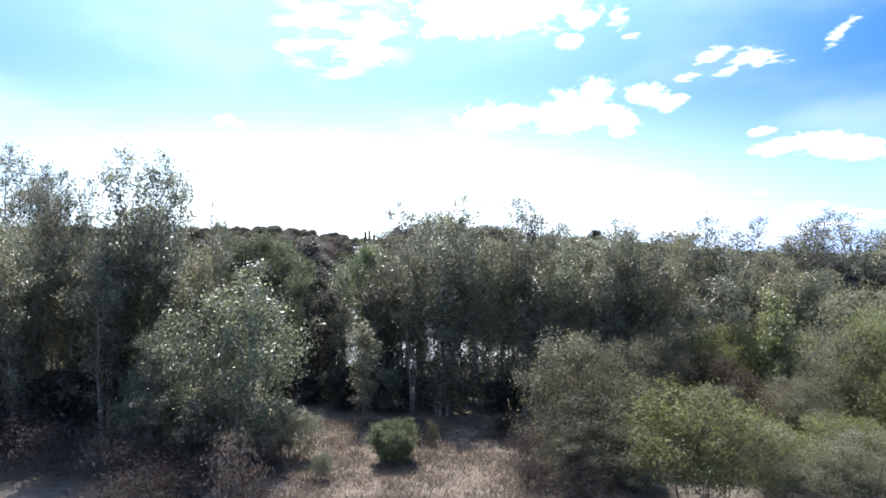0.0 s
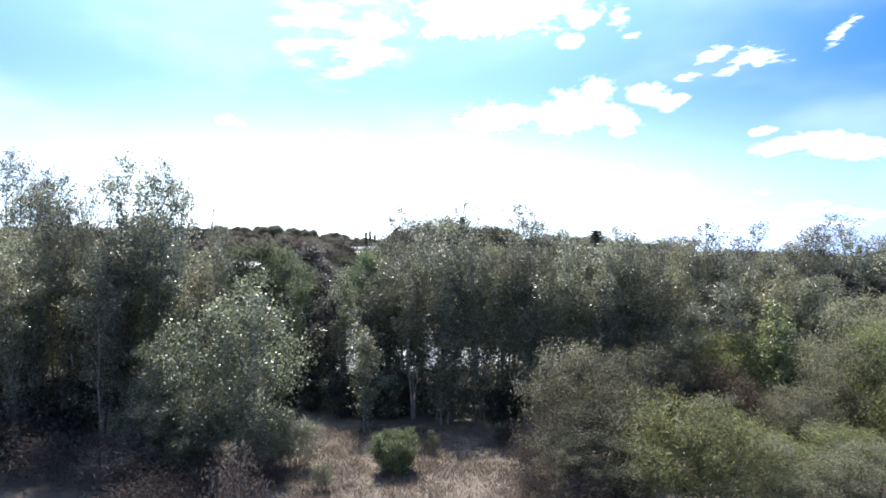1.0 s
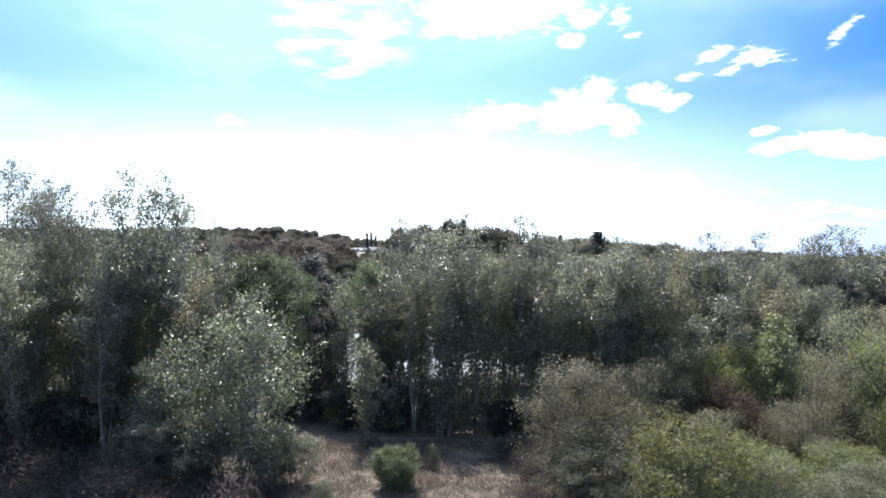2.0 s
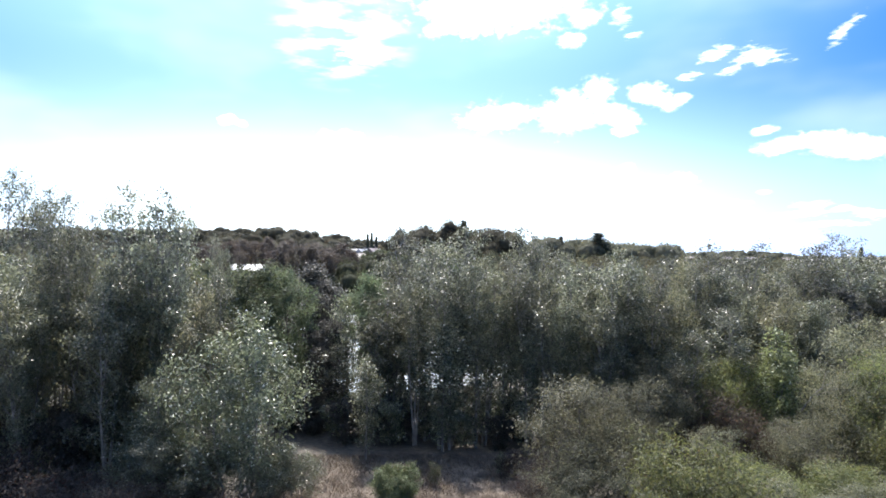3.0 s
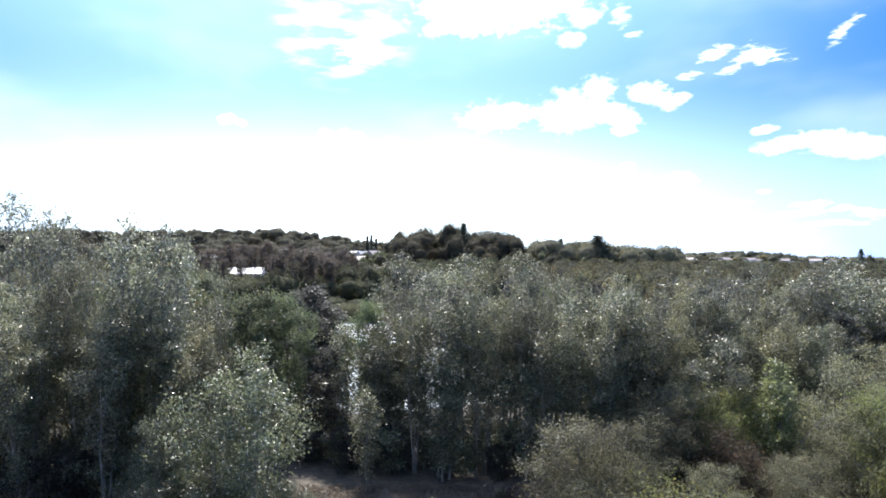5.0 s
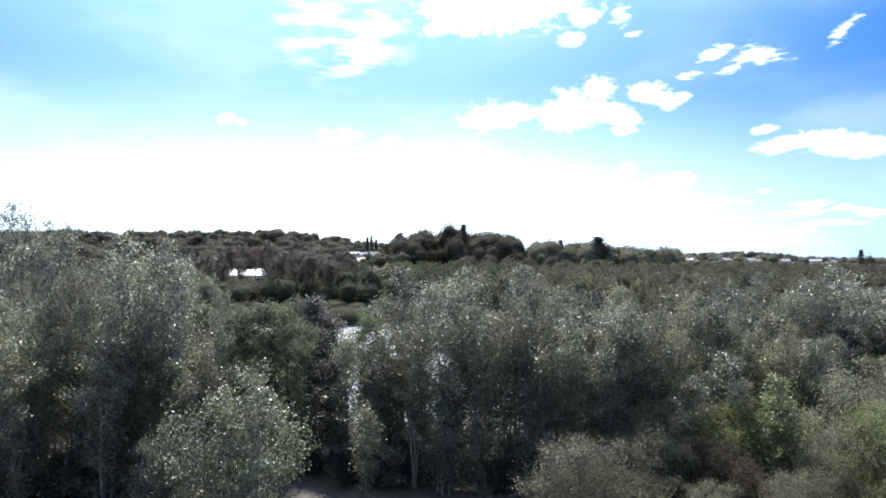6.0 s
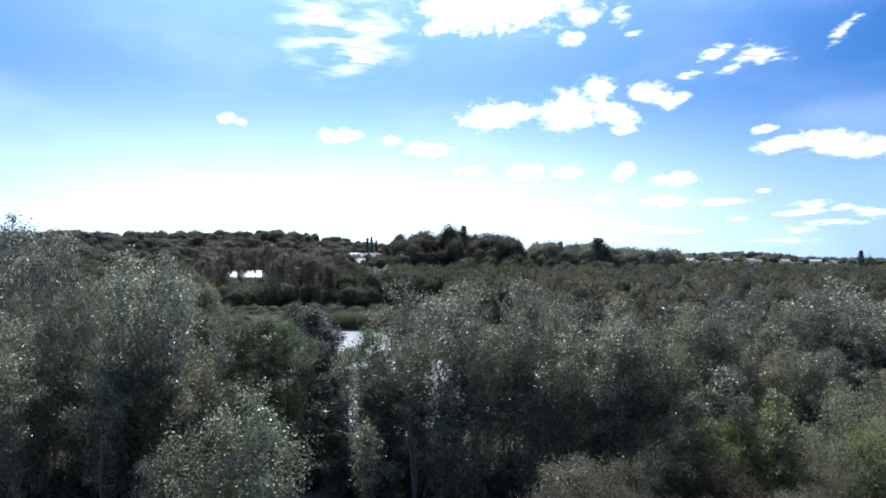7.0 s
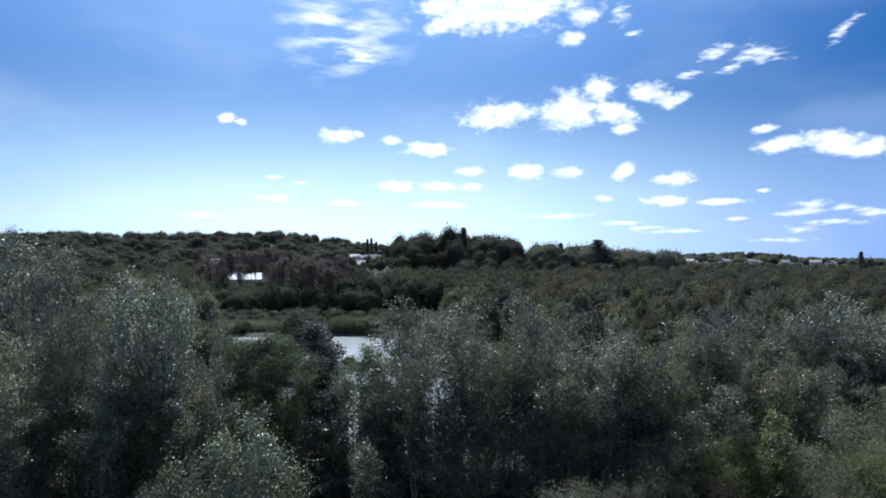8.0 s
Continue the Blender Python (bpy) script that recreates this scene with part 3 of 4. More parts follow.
scrub = Stand([make_tree("bramble_scrub", dict(seed=95 + i, height=1.6, width=2.6, bare=0.05, stems=7, limbs=50, leaves=3200, leaf=0.10, slim=0.4, rise=0.9, peak=0.5, splay=0.32, trunk_r=0.02, skirt=0.75), M_SCRUB, M_BARK,
                         "withered grey-brown undergrowth scrub", "shrub") for i in range(2)], 10)

# tall poplars that rise over the rest: x, y, height, width
TALL = [
    (-32.9, 51, 17.6, 5.0), (-31.2, 51.6, 16.4, 4.0), (-20.6, 35, 13.6, 2.2), (-19.4, 35.4, 13.4, 2.0), (-15.9, 34.4, 14.7, 4.0), (-14.7, 34.8, 14.5, 3.2),
    (-2.6, 44.5, 12.8, 3.6), (0.5, 40.5, 12.9, 4.0), (-1.6, 43, 12.1, 3.2), (4.4, 42, 13.0, 3.4),
    (6.1, 43, 12.5, 3.0), (-14.1, 41, 12.4, 1.3), (10.9, 42, 11.6, 2.6), (18.2, 48, 11.9, 4.4), (23.2, 52, 12.1, 4.0), (26.6, 50, 12.0, 4.4), (28.2, 50.5, 11.8, 3.6), (32.2, 50, 12.7, 5.0), (34.0, 50.5, 12.2, 4.0),
]
for x, y, h, w in TALL:
    tall.plant(x, y, h, w * 1.15)

# close trees of the wood edge: x, y, height
EDGE_LEFT = [
    (-26.5, 33.5, 10.6), (-24.2, 34.5, 11.0), (-22.4, 33.0, 10.6), (-20.6, 33.4, 11.2), (-18.6, 32.6, 10.6), (-16.6, 33.0, 10.7),
    (-14.6, 33.6, 10.5), (-12.8, 34.8, 10.2), (-23.5, 30.5, 10.3), (-19.8, 30.4, 10.0), (-16.2, 31.2, 10.2), (-13.2, 32.0, 9.6),
    (-28.5, 37.4, 12.4), (-25.0, 38, 12.2), (-21.5, 37.6, 12.0), (-18.0, 37.8, 11.8), (-15.0, 37.4, 10.8), (-27, 45, 12.0), (-23, 47, 12.4), (-19, 45, 11.4), (-31, 41, 12),
]
EDGE_MIDDLE = [
    (-3.3, 39.4, 9.8), (-1.6, 38.4, 10.2), (0.4, 38.0, 10.4), (2.2, 38.6, 10.6),
    (3.6, 39.5, 11.0), (5.4, 38.8, 10.6), (7.2, 38.4, 10.4), (9.0, 38.0, 10.6), (10.7, 39.2, 11.3), (12.5, 40.0, 10.6),
    (14.2, 41.0, 10.6), (-3.4, 45.5, 10.6), (1.8, 45.0, 11.4), (8.2, 44.0, 11.2), (12.4, 45.5, 10.8), (15.8, 43.4, 10.2),
]
EDGE_RIGHT = [
    (17.2, 45.0, 10.6), (19.4, 46.0, 10.4), (21.2, 48.5, 10.8), (23.4, 47.2, 10.2), (25.2, 49.5, 10.6), (29.4, 47.8, 9.6),
    (31.6, 47.0, 10.2), (34.0, 49.0, 11.2), (36.5, 48.0, 11.4), (20.4, 42.5, 8.8), (24.0, 43.0, 8.4), (27.0, 44.0, 8.4), (30.2, 43.0, 8.2), (13.6, 37.6, 7.4), (16.4, 39.4, 8.4),
]
thin_rng = random.Random(31)
for k, row in enumerate((EDGE_LEFT, EDGE_MIDDLE, EDGE_RIGHT)):
    for n, (x, y, h) in enumerate(row):
        (olive if (n + k) % 3 == 2 and not (k == 1 and x < 11) else row_edge if k == 1 and x < 11 else wood_edge).plant(x + thin_rng.uniform(-0.5, 0.5), y + thin_rng.uniform(-0.5, 0.9), h * thin_rng.uniform(0.93, 1.02), thin_rng.uniform(3.0, 4.4))
        if k == 1 and x < 8:
            continue
        filler.plant(x + thin_rng.uniform(-1.2, 1.2), y + thin_rng.uniform(0.8, 2.6), h * thin_rng.uniform(0.78, 0.98), thin_rng.uniform(1.9, 2.8))
broad.plant(-9.1, 29.4, 8.5, 5.5)
broad.plant(-12.6, 29.2, 6.0, 3.4)
make_tree("young_poplar", dict(seed=47, height=7, width=3.0, bare=0.4, stems=3, limbs=60, leaves=12000, leaf=0.11, rise=1.2, peak=0.4, splay=0.24, corners=3, slim=0.8, skirt=0.5, clump=0.24, reach_of=0.34), M_SUNLIT, M_PALEBARK,
          "slender yellow-green young poplar with sunlight put into its leaf colour").matrix_basis = pose(18.2, 35.9, land(18.2, 35.9) - 0.05)
for x, y, h, w in [(-8.0, 28.7, 2.8, 3.2), (-10.6, 28.5, 3.4, 3.6), (-6.9, 29.5, 2.6, 2.4), (-12.8, 28.2, 3.4, 3.2)]:
    broad.plant(x, y, h, w, label="low leafy poplar shoots at the foot of the wood edge")
young_aspen.plant(-4.3, 35.6, 5.4, 1.7)
for x, y, h, w in [(-12.6, 42, 10.1, 4.6), (-10.7, 44.4, 9.9, 4.0), (-4.9, 41.6, 9.6, 2.6)]:
    fresh.plant(x, y, h, w)
for x, y, h, w in [(-9.5, 52.0, 10.4, 5.2), (-8.7, 48.5, 9.0, 3.6), (-9.0, 47.0, 8.4, 3.4), (-7.4, 42.6, 7.0, 3.0), (-4.6, 43.5, 8.2, 2.2), (28.6, 46, 8.6, 3.8), (31.5, 46.5, 8.2, 3.6)]:
    dark.plant(x, y, h, w)
for x, y, h, w in [(6.0, 28.4, 5.4, 5.0), (8.2, 30.0, 5.0, 4.0), (21.6, 36, 7.0, 5.6), (25.0, 37, 6.8, 5.0), (11.4, 35.5, 5.6, 4.2), (28.4, 39, 7.2, 5.0), (19.6, 31.6, 5.6, 4.0), (16.6, 30.4, 3.8, 3.4), (18.0, 24.8, 3.0, 3.2), (12.4, 24.4, 2.6, 3.0), (15.2, 24.0, 2.7, 3.2), (20.6, 24.2, 3.2, 3.4), (12.6, 30.8, 3.0, 3.2), (5.2, 26.4, 2.5, 3.2), (7.2, 25.4, 2.3, 3.0)]:
    sallow.plant(x, y, h, w)
for x, y, h, w in [(9.3, 23.6, 4.1, 4.6), (21.7, 31.5, 6.2, 4.6), (15.6, 37.4, 5.2, 4.2), (13.4, 27.0, 2.2, 3.6), (16.2, 27.0, 2.6, 3.4), (20.2, 27.5, 4.4, 3.8)]:
    willow.plant(x, y, h, w)
rust.plant(14.2, 34.4, 4.0, 4.2)
rust.plant(17.0, 33.2, 2.6, 3.4)
SCRUB = [(-6.4, 20.6, 3.0, 1.9), (-10.2, 24.6, 1.4, 3.0), (-13.0, 26.2, 1.8, 3.2), (-16.0, 27.6, 2.0, 3.4), (-19.0, 28.4, 2.4, 3.6), (-8.6, 26.2, 1.3, 2.6), (-11.2, 22.8, 1.3, 3.0),
         (-9.4, 27.4, 1.2, 2.6), (-7.2, 27.6, 0.9, 1.8), (-11.6, 27.6, 1.4, 2.6), (3.2, 32.6, 1.2, 1.4), (5.6, 25.2, 1.3, 2.4), (7.4, 26.2, 1.5, 2.6), (11.8, 29.6, 2.0, 3.0), (-22.0, 28.6, 2.2, 3.4), (4.6, 30.6, 1.6, 1.8), (3.6, 28.4, 1.3, 1.8), (3.4, 25.8, 1.0, 1.6), (5.2, 23.8, 1.1, 2.0)]
for x, y, h, w in [(-0.5, 31.4, 1.2, 0.6), (-4.9, 26.6, 1.2, 0.8), (2.8, 33.0, 1.2, 0.7)]:
    broad.plant(x, y, h, w, label="small sapling with sunlit pale leaves in the grass")
thin = random.Random(9)
for k in range(31):
    young_aspen.plant(-6.4 + 0.54 * k + thin.uniform(-0.4, 0.4), thin.uniform(37.2, 42.5) + (2.0 if k < 11 else 0), thin.uniform(5.0, 8.8), thin.uniform(1.6, 2.6))
for x, y, h, w in SCRUB:
    scrub.plant(x, y, h, w)


# the round bush that stands alone in the clearing
def build_bush():
    wood, crown = grow(seed=5, height=2.15, width=2.5, bare=0.03, stems=14, limbs=170, leaves=24000, leaf=0.12, slim=0.25, rise=1.1, peak=0.4, splay=0.30, corners=3, trunk_r=0.02, clump=0.11, twigs=4, upright=0.5, skirt=0.7, reach_of=0.24, round_top=0.95)
    top = tagged(new("clearing_bush"), "round green bush standing alone in dry grass", "bush")
    part("crown", mesh_of("bush_crown", *crown, M_BROOM), top)
    part("stems", mesh_of("bush_stems", *wood, M_BARK, True), top)
    top.matrix_basis = pose(-2.14, 28.9, land(-2.14, 28.9) - 0.03) @ Matrix.Diagonal((0.94, 0.94, 0.84, 1))


build_bush()


def lump_sphere():
    bm = bmesh.new()
    bmesh.ops.create_icosphere(bm, subdivisions=2, radius=1.0)
    v = np.array([p.co[:] for p in bm.verts])
    f = np.array([[p.index for p in q.verts] for q in bm.faces])
    bm.free()
    return v, f


LUMP_V, LUMP_F = lump_sphere()


def crown_template(seed, n, size, slender):
    """Unit tree (height 1, width 1) for far woods: one billowing crown, and n small sprays of leaves over it."""
    rng = np.random.default_rng(seed)

    def swell(d):
        return np.array([1 + 0.30 * noise.noise((p[0] * 1.7 + seed, p[1] * 1.7, p[2] * 1.7)) + 0.20 * noise.noise((p[0] * 4.2, p[1] * 4.2 + seed, p[2] * 4.2)) for p in d])[:, None]

    wide = np.array([0.5, 0.5, 0.47])
    mid = np.array([0, 0, 0.52])

    def shape(d):
        p = d * swell(d) * wide
        # narrower towards the top where the tree is slender, and towards the foot
        taper = 1 - slender * np.clip(p[:, 2:3], 0, 0.5) * 0.4 - 0.9 * np.clip(-p[:, 2:3] - 0.12, 0, 0.5)
        return p * np.concatenate([taper, taper, np.ones_like(taper)], 1)

    core = mid + shape(LUMP_V) * 0.84
    d = unit(rng.normal(size=(n, 3)) + np.array([0, 0, 0.2]))
    pos = mid + shape(d) * rng.uniform(0.82, 1.12, (n, 1))
    v, f = leaves_at(rng, pos, size, 0.8, 0.1, 3, facing=d + np.array([0, 0, 0.1]), wild=0.55)
    V = np.concatenate([core, v])
    V[:, 2] = np.maximum(V[:, 2], 0.0)
    V[:, 2] *= 1.0 / V[:, 2].max()
    return V, np.concatenate([LUMP_F, f + len(core)])


# ---- middle distance: single trees ----
def make_woodland_tree(seed, width, slender, mat, label, n=3000):
    """A tree seen from afar, 10 m high: a leaning trunk and one dense uneven crown."""
    top = tagged(new("woodland_tree"), label, "tree")
    t = np.linspace(0, 1, 5)
    wood = Tubes()
    wood.add(np.stack([0.25 * np.sin(3 * t + seed), 0.25 * np.cos(2 * t + seed), 6.5 * t], 1), 0.16 * (1 - 0.7 * t), 6)
    part("trunk", mesh_of("woodland_trunk", *wood.arrays(), M_BARK, True), top)
    v, f = crown_template(seed, n, 0.2 / width, slender)
    v = v * np.array([width, width, 8.8]) + np.array([0, 0, 1.2])
    part("crown", mesh_of("woodland_crown", v, f, mat), top)
    top["height"], top["width"] = 10.0, width
    return top


def middle_templates():
    rows = [(M_MIDFAR, "rounded green tree in the dense wood", 5.4, 0.3), (M_MIDOLIVE, "olive-green tree in the dense wood", 4.8, 0.6), (M_MIDOLIVE, "pale olive tree with an uneven crown", 4.2, 0.9),
            (M_MIDGREY, "grey-green poplar in the dense wood", 4.0, 0.8), (M_MIDGREY, "slender grey-green poplar in the dense wood", 3.4, 1.0), (M_DARK, "dark green alder in the dense wood", 4.4, 0.5)]
    return [make_woodland_tree(200 + i, w, slender, mat, lab) for i, (mat, lab, w, slender) in enumerate(rows)]


middle = Stand(middle_templates(), 12)


def plant_middle():
    rng = random.Random(77)
    spots = []
    tries = 0
    while len(spots) < 190 and tries < 12000:
        tries += 1
        y = 52 + 85 * rng.random() ** 1.25
        x = rng.uniform(-0.78, 0.78) * y
        if pond_depth(x, y) > 0.02 or any((x - a) ** 2 + (y - b) ** 2 < (3.1 + 0.014 * y) ** 2 for a, b in spots):
            continue
        # the way to the pond stays open but for low growth
        if -0.36 * y < x < -0.02 * y + 8.5 * smooth01((92 - y) / 20) and y > 50:
            continue
        spots.append((x, y))
    for x, y in spots:
        h = rng.uniform(7.6, 11.4) + (1.2 if x < -20 else 0)
        middle.plant(x, y, h)


plant_middle()
for x, y, h, w in [(-21.0, 92, 8.6, 5.4), (-18.2, 94, 6.4, 4.4), (-38, 86, 13.8, 5.0), (-34.5, 84, 12.4, 4.4), (-26, 80, 4.0, 5.0), (-29.4, 88, 4.8, 4.4), (-25.8, 87, 4.9, 4.4), (-33, 89, 4.6, 4.4), (-30, 74, 6.0, 5.0), (-20, 64, 5.6, 4.8)]:
    middle.plant(x, y, h, w)


# ---- far woods: joined, too many to count ----
def far_wood(name, label, spots, n, size, mat, seed, slender=0.5):
    """spots: rows of x, y, height, width."""
    rng = np.random.default_rng(seed)
    temps = [crown_template(seed + i, n, size, slender * (0.5 + 0.25 * i)) for i in range(5)]
    vs, fs, k = [], [], 0
    for x, y, h, w in spots:
        v, f = temps[rng.integers(5)]
        a = rng.uniform(0, 6.283)
        c, s = math.cos(a), math.sin(a)
        xy = v[:, :2] @ np.array([[c, -s], [s, c]]) * w
        vs.append(np.column_stack([xy[:, 0] + x, xy[:, 1] + y, v[:, 2] * h + land(x, y)]))
        fs.append(f + k)
        k += len(v)
    ob = new(name, mesh_of(name, np.concatenate(vs), np.concatenate(fs), mat))
    return tagged(ob, label, "woodland", kind="stuff")


def scatter(seed, count, y0, y1, slope0, slope1, h0, h1, gap, keep=None):
    rng = random.Random(seed)
    out, tries, cells = [], 0, {}
    while len(out) < count and tries < count * 30:
        tries += 1
        y = y0 + (y1 - y0) * rng.random()
        x = y * rng.uniform(slope0, slope1)
        if keep and not keep(x, y):
            continue
        c = (int(x // gap), int(y // gap))
        if c in cells:
            continue
        cells[c] = 1
        h = rng.uniform(h0, h1)
        out.append((x, y, h, h * rng.uniform(0.5, 0.8)))
    return out


def off_pond(x, y):
    return pond_depth(x, y) < 0.02 and not (y < 168 and -60 < x < 4)


def belt_height(rows):
    """The belt is uneven behind the pond, low before the white-roofed building, and taller to its right."""
    return [(x, y, h * (0.6 if -0.335 < x / y < -0.27 else (0.62, 0.8, 1.05, 0.7)[n % 4] if x < -0.085 * y else 1.0), w) for n, (x, y, h, w) in enumerate(rows)]


def off_houses(x, y):
    """Gardens stay open before the hillside houses."""
    return not (abs(x / y + 0.122) < 0.036 and 340 < y < 470)


far_wood("belt_wood", "dense mixed wood beyond the pond", belt_height(scatter(1, 270, 150, 250, -0.42, 0.12, 9.5, 13, 5, off_pond)), 700, 0.050, M_BELT, 300)
far_wood("shore_scrub", "low scrub on the far shore of the pond", [(x, y, h, h * 1.3) for x, y, h, w in scatter(9, 150, 138, 170, -0.40, 0.04, 1.8, 3.6, 2.6, lambda x, y: pond_depth(x, y) < 0.02)], 240, 0.09, M_FAR, 305)
far_wood("wood_scrub", "low green scrub filling gaps in the wood", [(x, y, h, h * 1.3) for x, y, h, w in scatter(11, 300, 50, 135, -0.8, 0.85, 1.8, 3.6, 3.0, lambda x, y: pond_depth(x, y) < 0.02 and not (y < 78 and -0.24 < x / y < 0.13))], 200, 0.10, M_FAR, 307)
PLAIN = scatter(2, 620, 118, 330, 0.03, 0.85, 8, 12, 5.2, off_pond)
M_FAROLIVE = leaf_material("far_olive_leaf", (0.105, 0.102, 0.058), (0.160, 0.155, 0.090), gloss=0.75, through_light=0.5, dry=0.02, patches=0.13, shine=0.15, patch_tone=(0.15, 0.65))
M_FARGREY = leaf_material("far_grey_leaf", (0.098, 0.106, 0.074), (0.155, 0.165, 0.118), gloss=0.75, through_light=0.5, dry=0.02, patches=0.13, shine=0.15, patch_tone=(0.1, 0.6))
for k, (mat, lab) in enumerate(((M_FAR, "level green wood reaching into the distance"), (M_FAROLIVE, "olive-green trees scattered through the distant wood"), (M_FARGREY, "grey-green poplars scattered through the distant wood"))):
    far_wood("plain_wood", lab, PLAIN[k::3], 700, 0.052, mat, 310 + 10 * k)
far_wood("left_wood", "rounded trees of a wood below the hill", [(x, y, h, w * 1.3) for x, y, h, w in scatter(3, 170, 105, 300, -0.85, -0.36, 8, 14, 8.5, off_pond)], 700, 0.050, M_FAR, 320)
far_wood("hill_wood", "dark wood covering the hillside", [(x, y, h, w * 1.35) for x, y, h, w in scatter(4, 950, 320, 680, -0.85, -0.06, 7, 13.5, 8.0, off_houses)], 300, 0.06, M_FARDARK, 330)
far_wood("garden_trees", "small trees in hillside gardens", scatter(10, 130, 340, 470, -0.165, -0.08, 3.5, 7.5, 5), 200, 0.08, M_FAR, 335)
far_wood("grove", "tall dark grove of old trees on a rise", [(x, y, h, w * 1.1) for x, y, h, w in scatter(5, 85, 330, 390, -0.08, 0.115, 9, 19, 7)] + [(2.2, 345, 23, 11)], 900, 0.045, M_FARDARK, 340)
far_wood("ridge_wood", "dark row of trees on a low ridge", [(x, y, h, h * 0.95) for x, y, h, w in scatter(6, 130, 355, 420, 0.14, 0.35, 11, 16, 8)] + [(78, 364, 13, 10), (90, 366, 15, 11), (97, 362, 12, 9), (70, 366, 12, 9), (323, 500, 17, 9), (341, 500, 15, 11)], 450, 0.055, M_FARDARK, 350)
far_wood("distant_wood", "green distant wood on the plain", scatter(7, 400, 330, 800, 0.1, 0.85, 8, 9.5, 16), 150, 0.09, M_FAR, 360)
far_wood("horizon_wood", "thin dark line of woods at the horizon", [(x, y, h, h * 1.3) for x, y, h, w in scatter(8, 620, 900, 1180, 0.0, 0.85, 11, 15, 10) + scatter(12, 60, 770, 812, 0.34, 0.62, 6, 9, 9)], 50, 0.12, M_FARDARK, 370)


# ---- undergrowth below the trees and dry grass in the clearing ----
hazel = Stand([make_tree("hazel_bush", dict(seed=400 + i, height=3.2, width=3.4, bare=0.1, stems=5, limbs=20, leaves=3000, leaf=0.17, slim=0.7, rise=1.0, peak=0.5, splay=0.3, trunk_r=0.03, twigs=3, twig_wood=False, corners=3), mat, M_BARK, lab, "shrub")
               for i, (mat, lab) in enumerate([(M_DARK, "dark leafy undergrowth bush below the trees"), (M_POPLAR, "grey-green undergrowth bush below the trees")])], 14)


def plant_undergrowth():
    rng = random.Random(5)
    rows = [(y0, x) for y0, a, b, gap in ((38.6, -6, 12, 1.8), (40.2, -9, 12, 1.7), (42.0, -14, 18, 2.2), (36.0, -30, -12, 2.2), (32.0, -27, -12, 2.4), (40.0, 12, 38, 2.4), (46, -34, 40, 2.8), (51, -38, 42, 3.0), (57, -44, 46, 3.4))
            for x in np.arange(a, b, gap)]
    for y0, x in rows:
        low = 38 < y0 < 43 and -9 < x < 12
        hx, hy = float(x) + rng.uniform(-0.8, 0.8), y0 + rng.uniform(-1.0, 1.0)
        if pond_depth(hx, hy) > 0.02 or (hy > 43.5 and -10 < hx < 8.5):
            continue
        hazel.plant(hx, hy, rng.uniform(1.7, 2.8) if low else rng.uniform(1.7, 3.6))


plant_undergrowth()
for x, y in [(-21.2, 32.4), (-19.6, 33.8), (-22.4, 34.6), (-18.2, 31.8), (-24.2, 32.2)]:
    hazel.plant(x, y, 3.4, 3.2, 0)


def build_grass():
    rng = np.random.default_rng(8)
    n = 90000
    x, y = rng.uniform(-9.5, 6.5, n), rng.uniform(21.5, 36.5, n)
    keep = np.array([noise.noise((a * 0.5, b * 0.5, 2)) + 0.5 * noise.noise((a * 1.7, b * 1.7, 7)) for a, b in zip(x, y)]) > rng.uniform(-0.75, 0.35, n)
    x, y = x[keep], y[keep]
    h = rng.uniform(0.05, 0.26, len(x))
    z = np.array([land(a, b) for a, b in zip(x, y)])
    a = rng.uniform(0, 6.283, len(x))
    w = rng.uniform(0.008, 0.02, len(x))
    foot = np.stack([x, y, z - 0.02], 1)
    off = np.stack([np.cos(a) * w, np.sin(a) * w, 0 * a], 1)
    tip = foot + np.stack([rng.normal(0, 0.7, len(x)) * h, rng.normal(0, 0.7, len(x)) * h, h], 1)
    v = np.stack([foot - off, foot + off, tip], 1).reshape(-1, 3)
    ob = new("dry_grass", mesh_of("dry_grass", v, np.arange(len(v)).reshape(-1, 3), M_STRAW))
    tagged(ob, "straw-coloured dry grass in the clearing", "grass", kind="stuff")


build_grass()


# ---- single far trees that stand out ----
def make_conifer(name, seed, height, width, label, tiers=16):
    """A spruce: straight trunk and drooping tiers of needled boughs."""
    rng = np.random.default_rng(seed)
    wood = Tubes()
    t = np.linspace(0, 1, 6)
    wood.add(np.stack([0 * t, 0 * t, height * t], 1), 0.25 * (1 - 0.95 * t), 6)
    pos = []
    for i in range(tiers):
        u = (i + 0.5) / tiers
        z = height * (0.06 + 0.92 * u)
        reach = 0.5 * width * (1 - u) ** 0.7 + 0.12
        for k in range(7):
            a = k * 0.9 + i * 1.7 + rng.uniform(-0.3, 0.3)
            r = reach * rng.uniform(0.65, 1.1)
            s = np.linspace(0, 1, 3)[:, None]
            limb = np.array([0, 0, z]) + s * np.array([math.cos(a) * r, math.sin(a) * r, -0.12 * r])
            wood.add(limb, [0.06, 0.04, 0.015], 3)
            g = rng.uniform(0.1, 1.0, (40, 1))
            pos.append(np.array([0, 0, z]) + g * np.array([math.cos(a) * r, math.sin(a) * r, -0.12 * r]) + rng.normal(0, 0.25, (40, 3)))
    pos = np.concatenate(pos)
    v, f = leaves_at(rng, pos, 0.55, 0.45, 0.0, 3)
    top = tagged(new(name), label, "tree")
    part("trunk", mesh_of(name + "_trunk", *wood.arrays(), M_BARK, True), top)
    part("crown", mesh_of(name + "_crown", v, f, M_CONIFER), top)
    top["height"], top["width"] = height, width
    return top


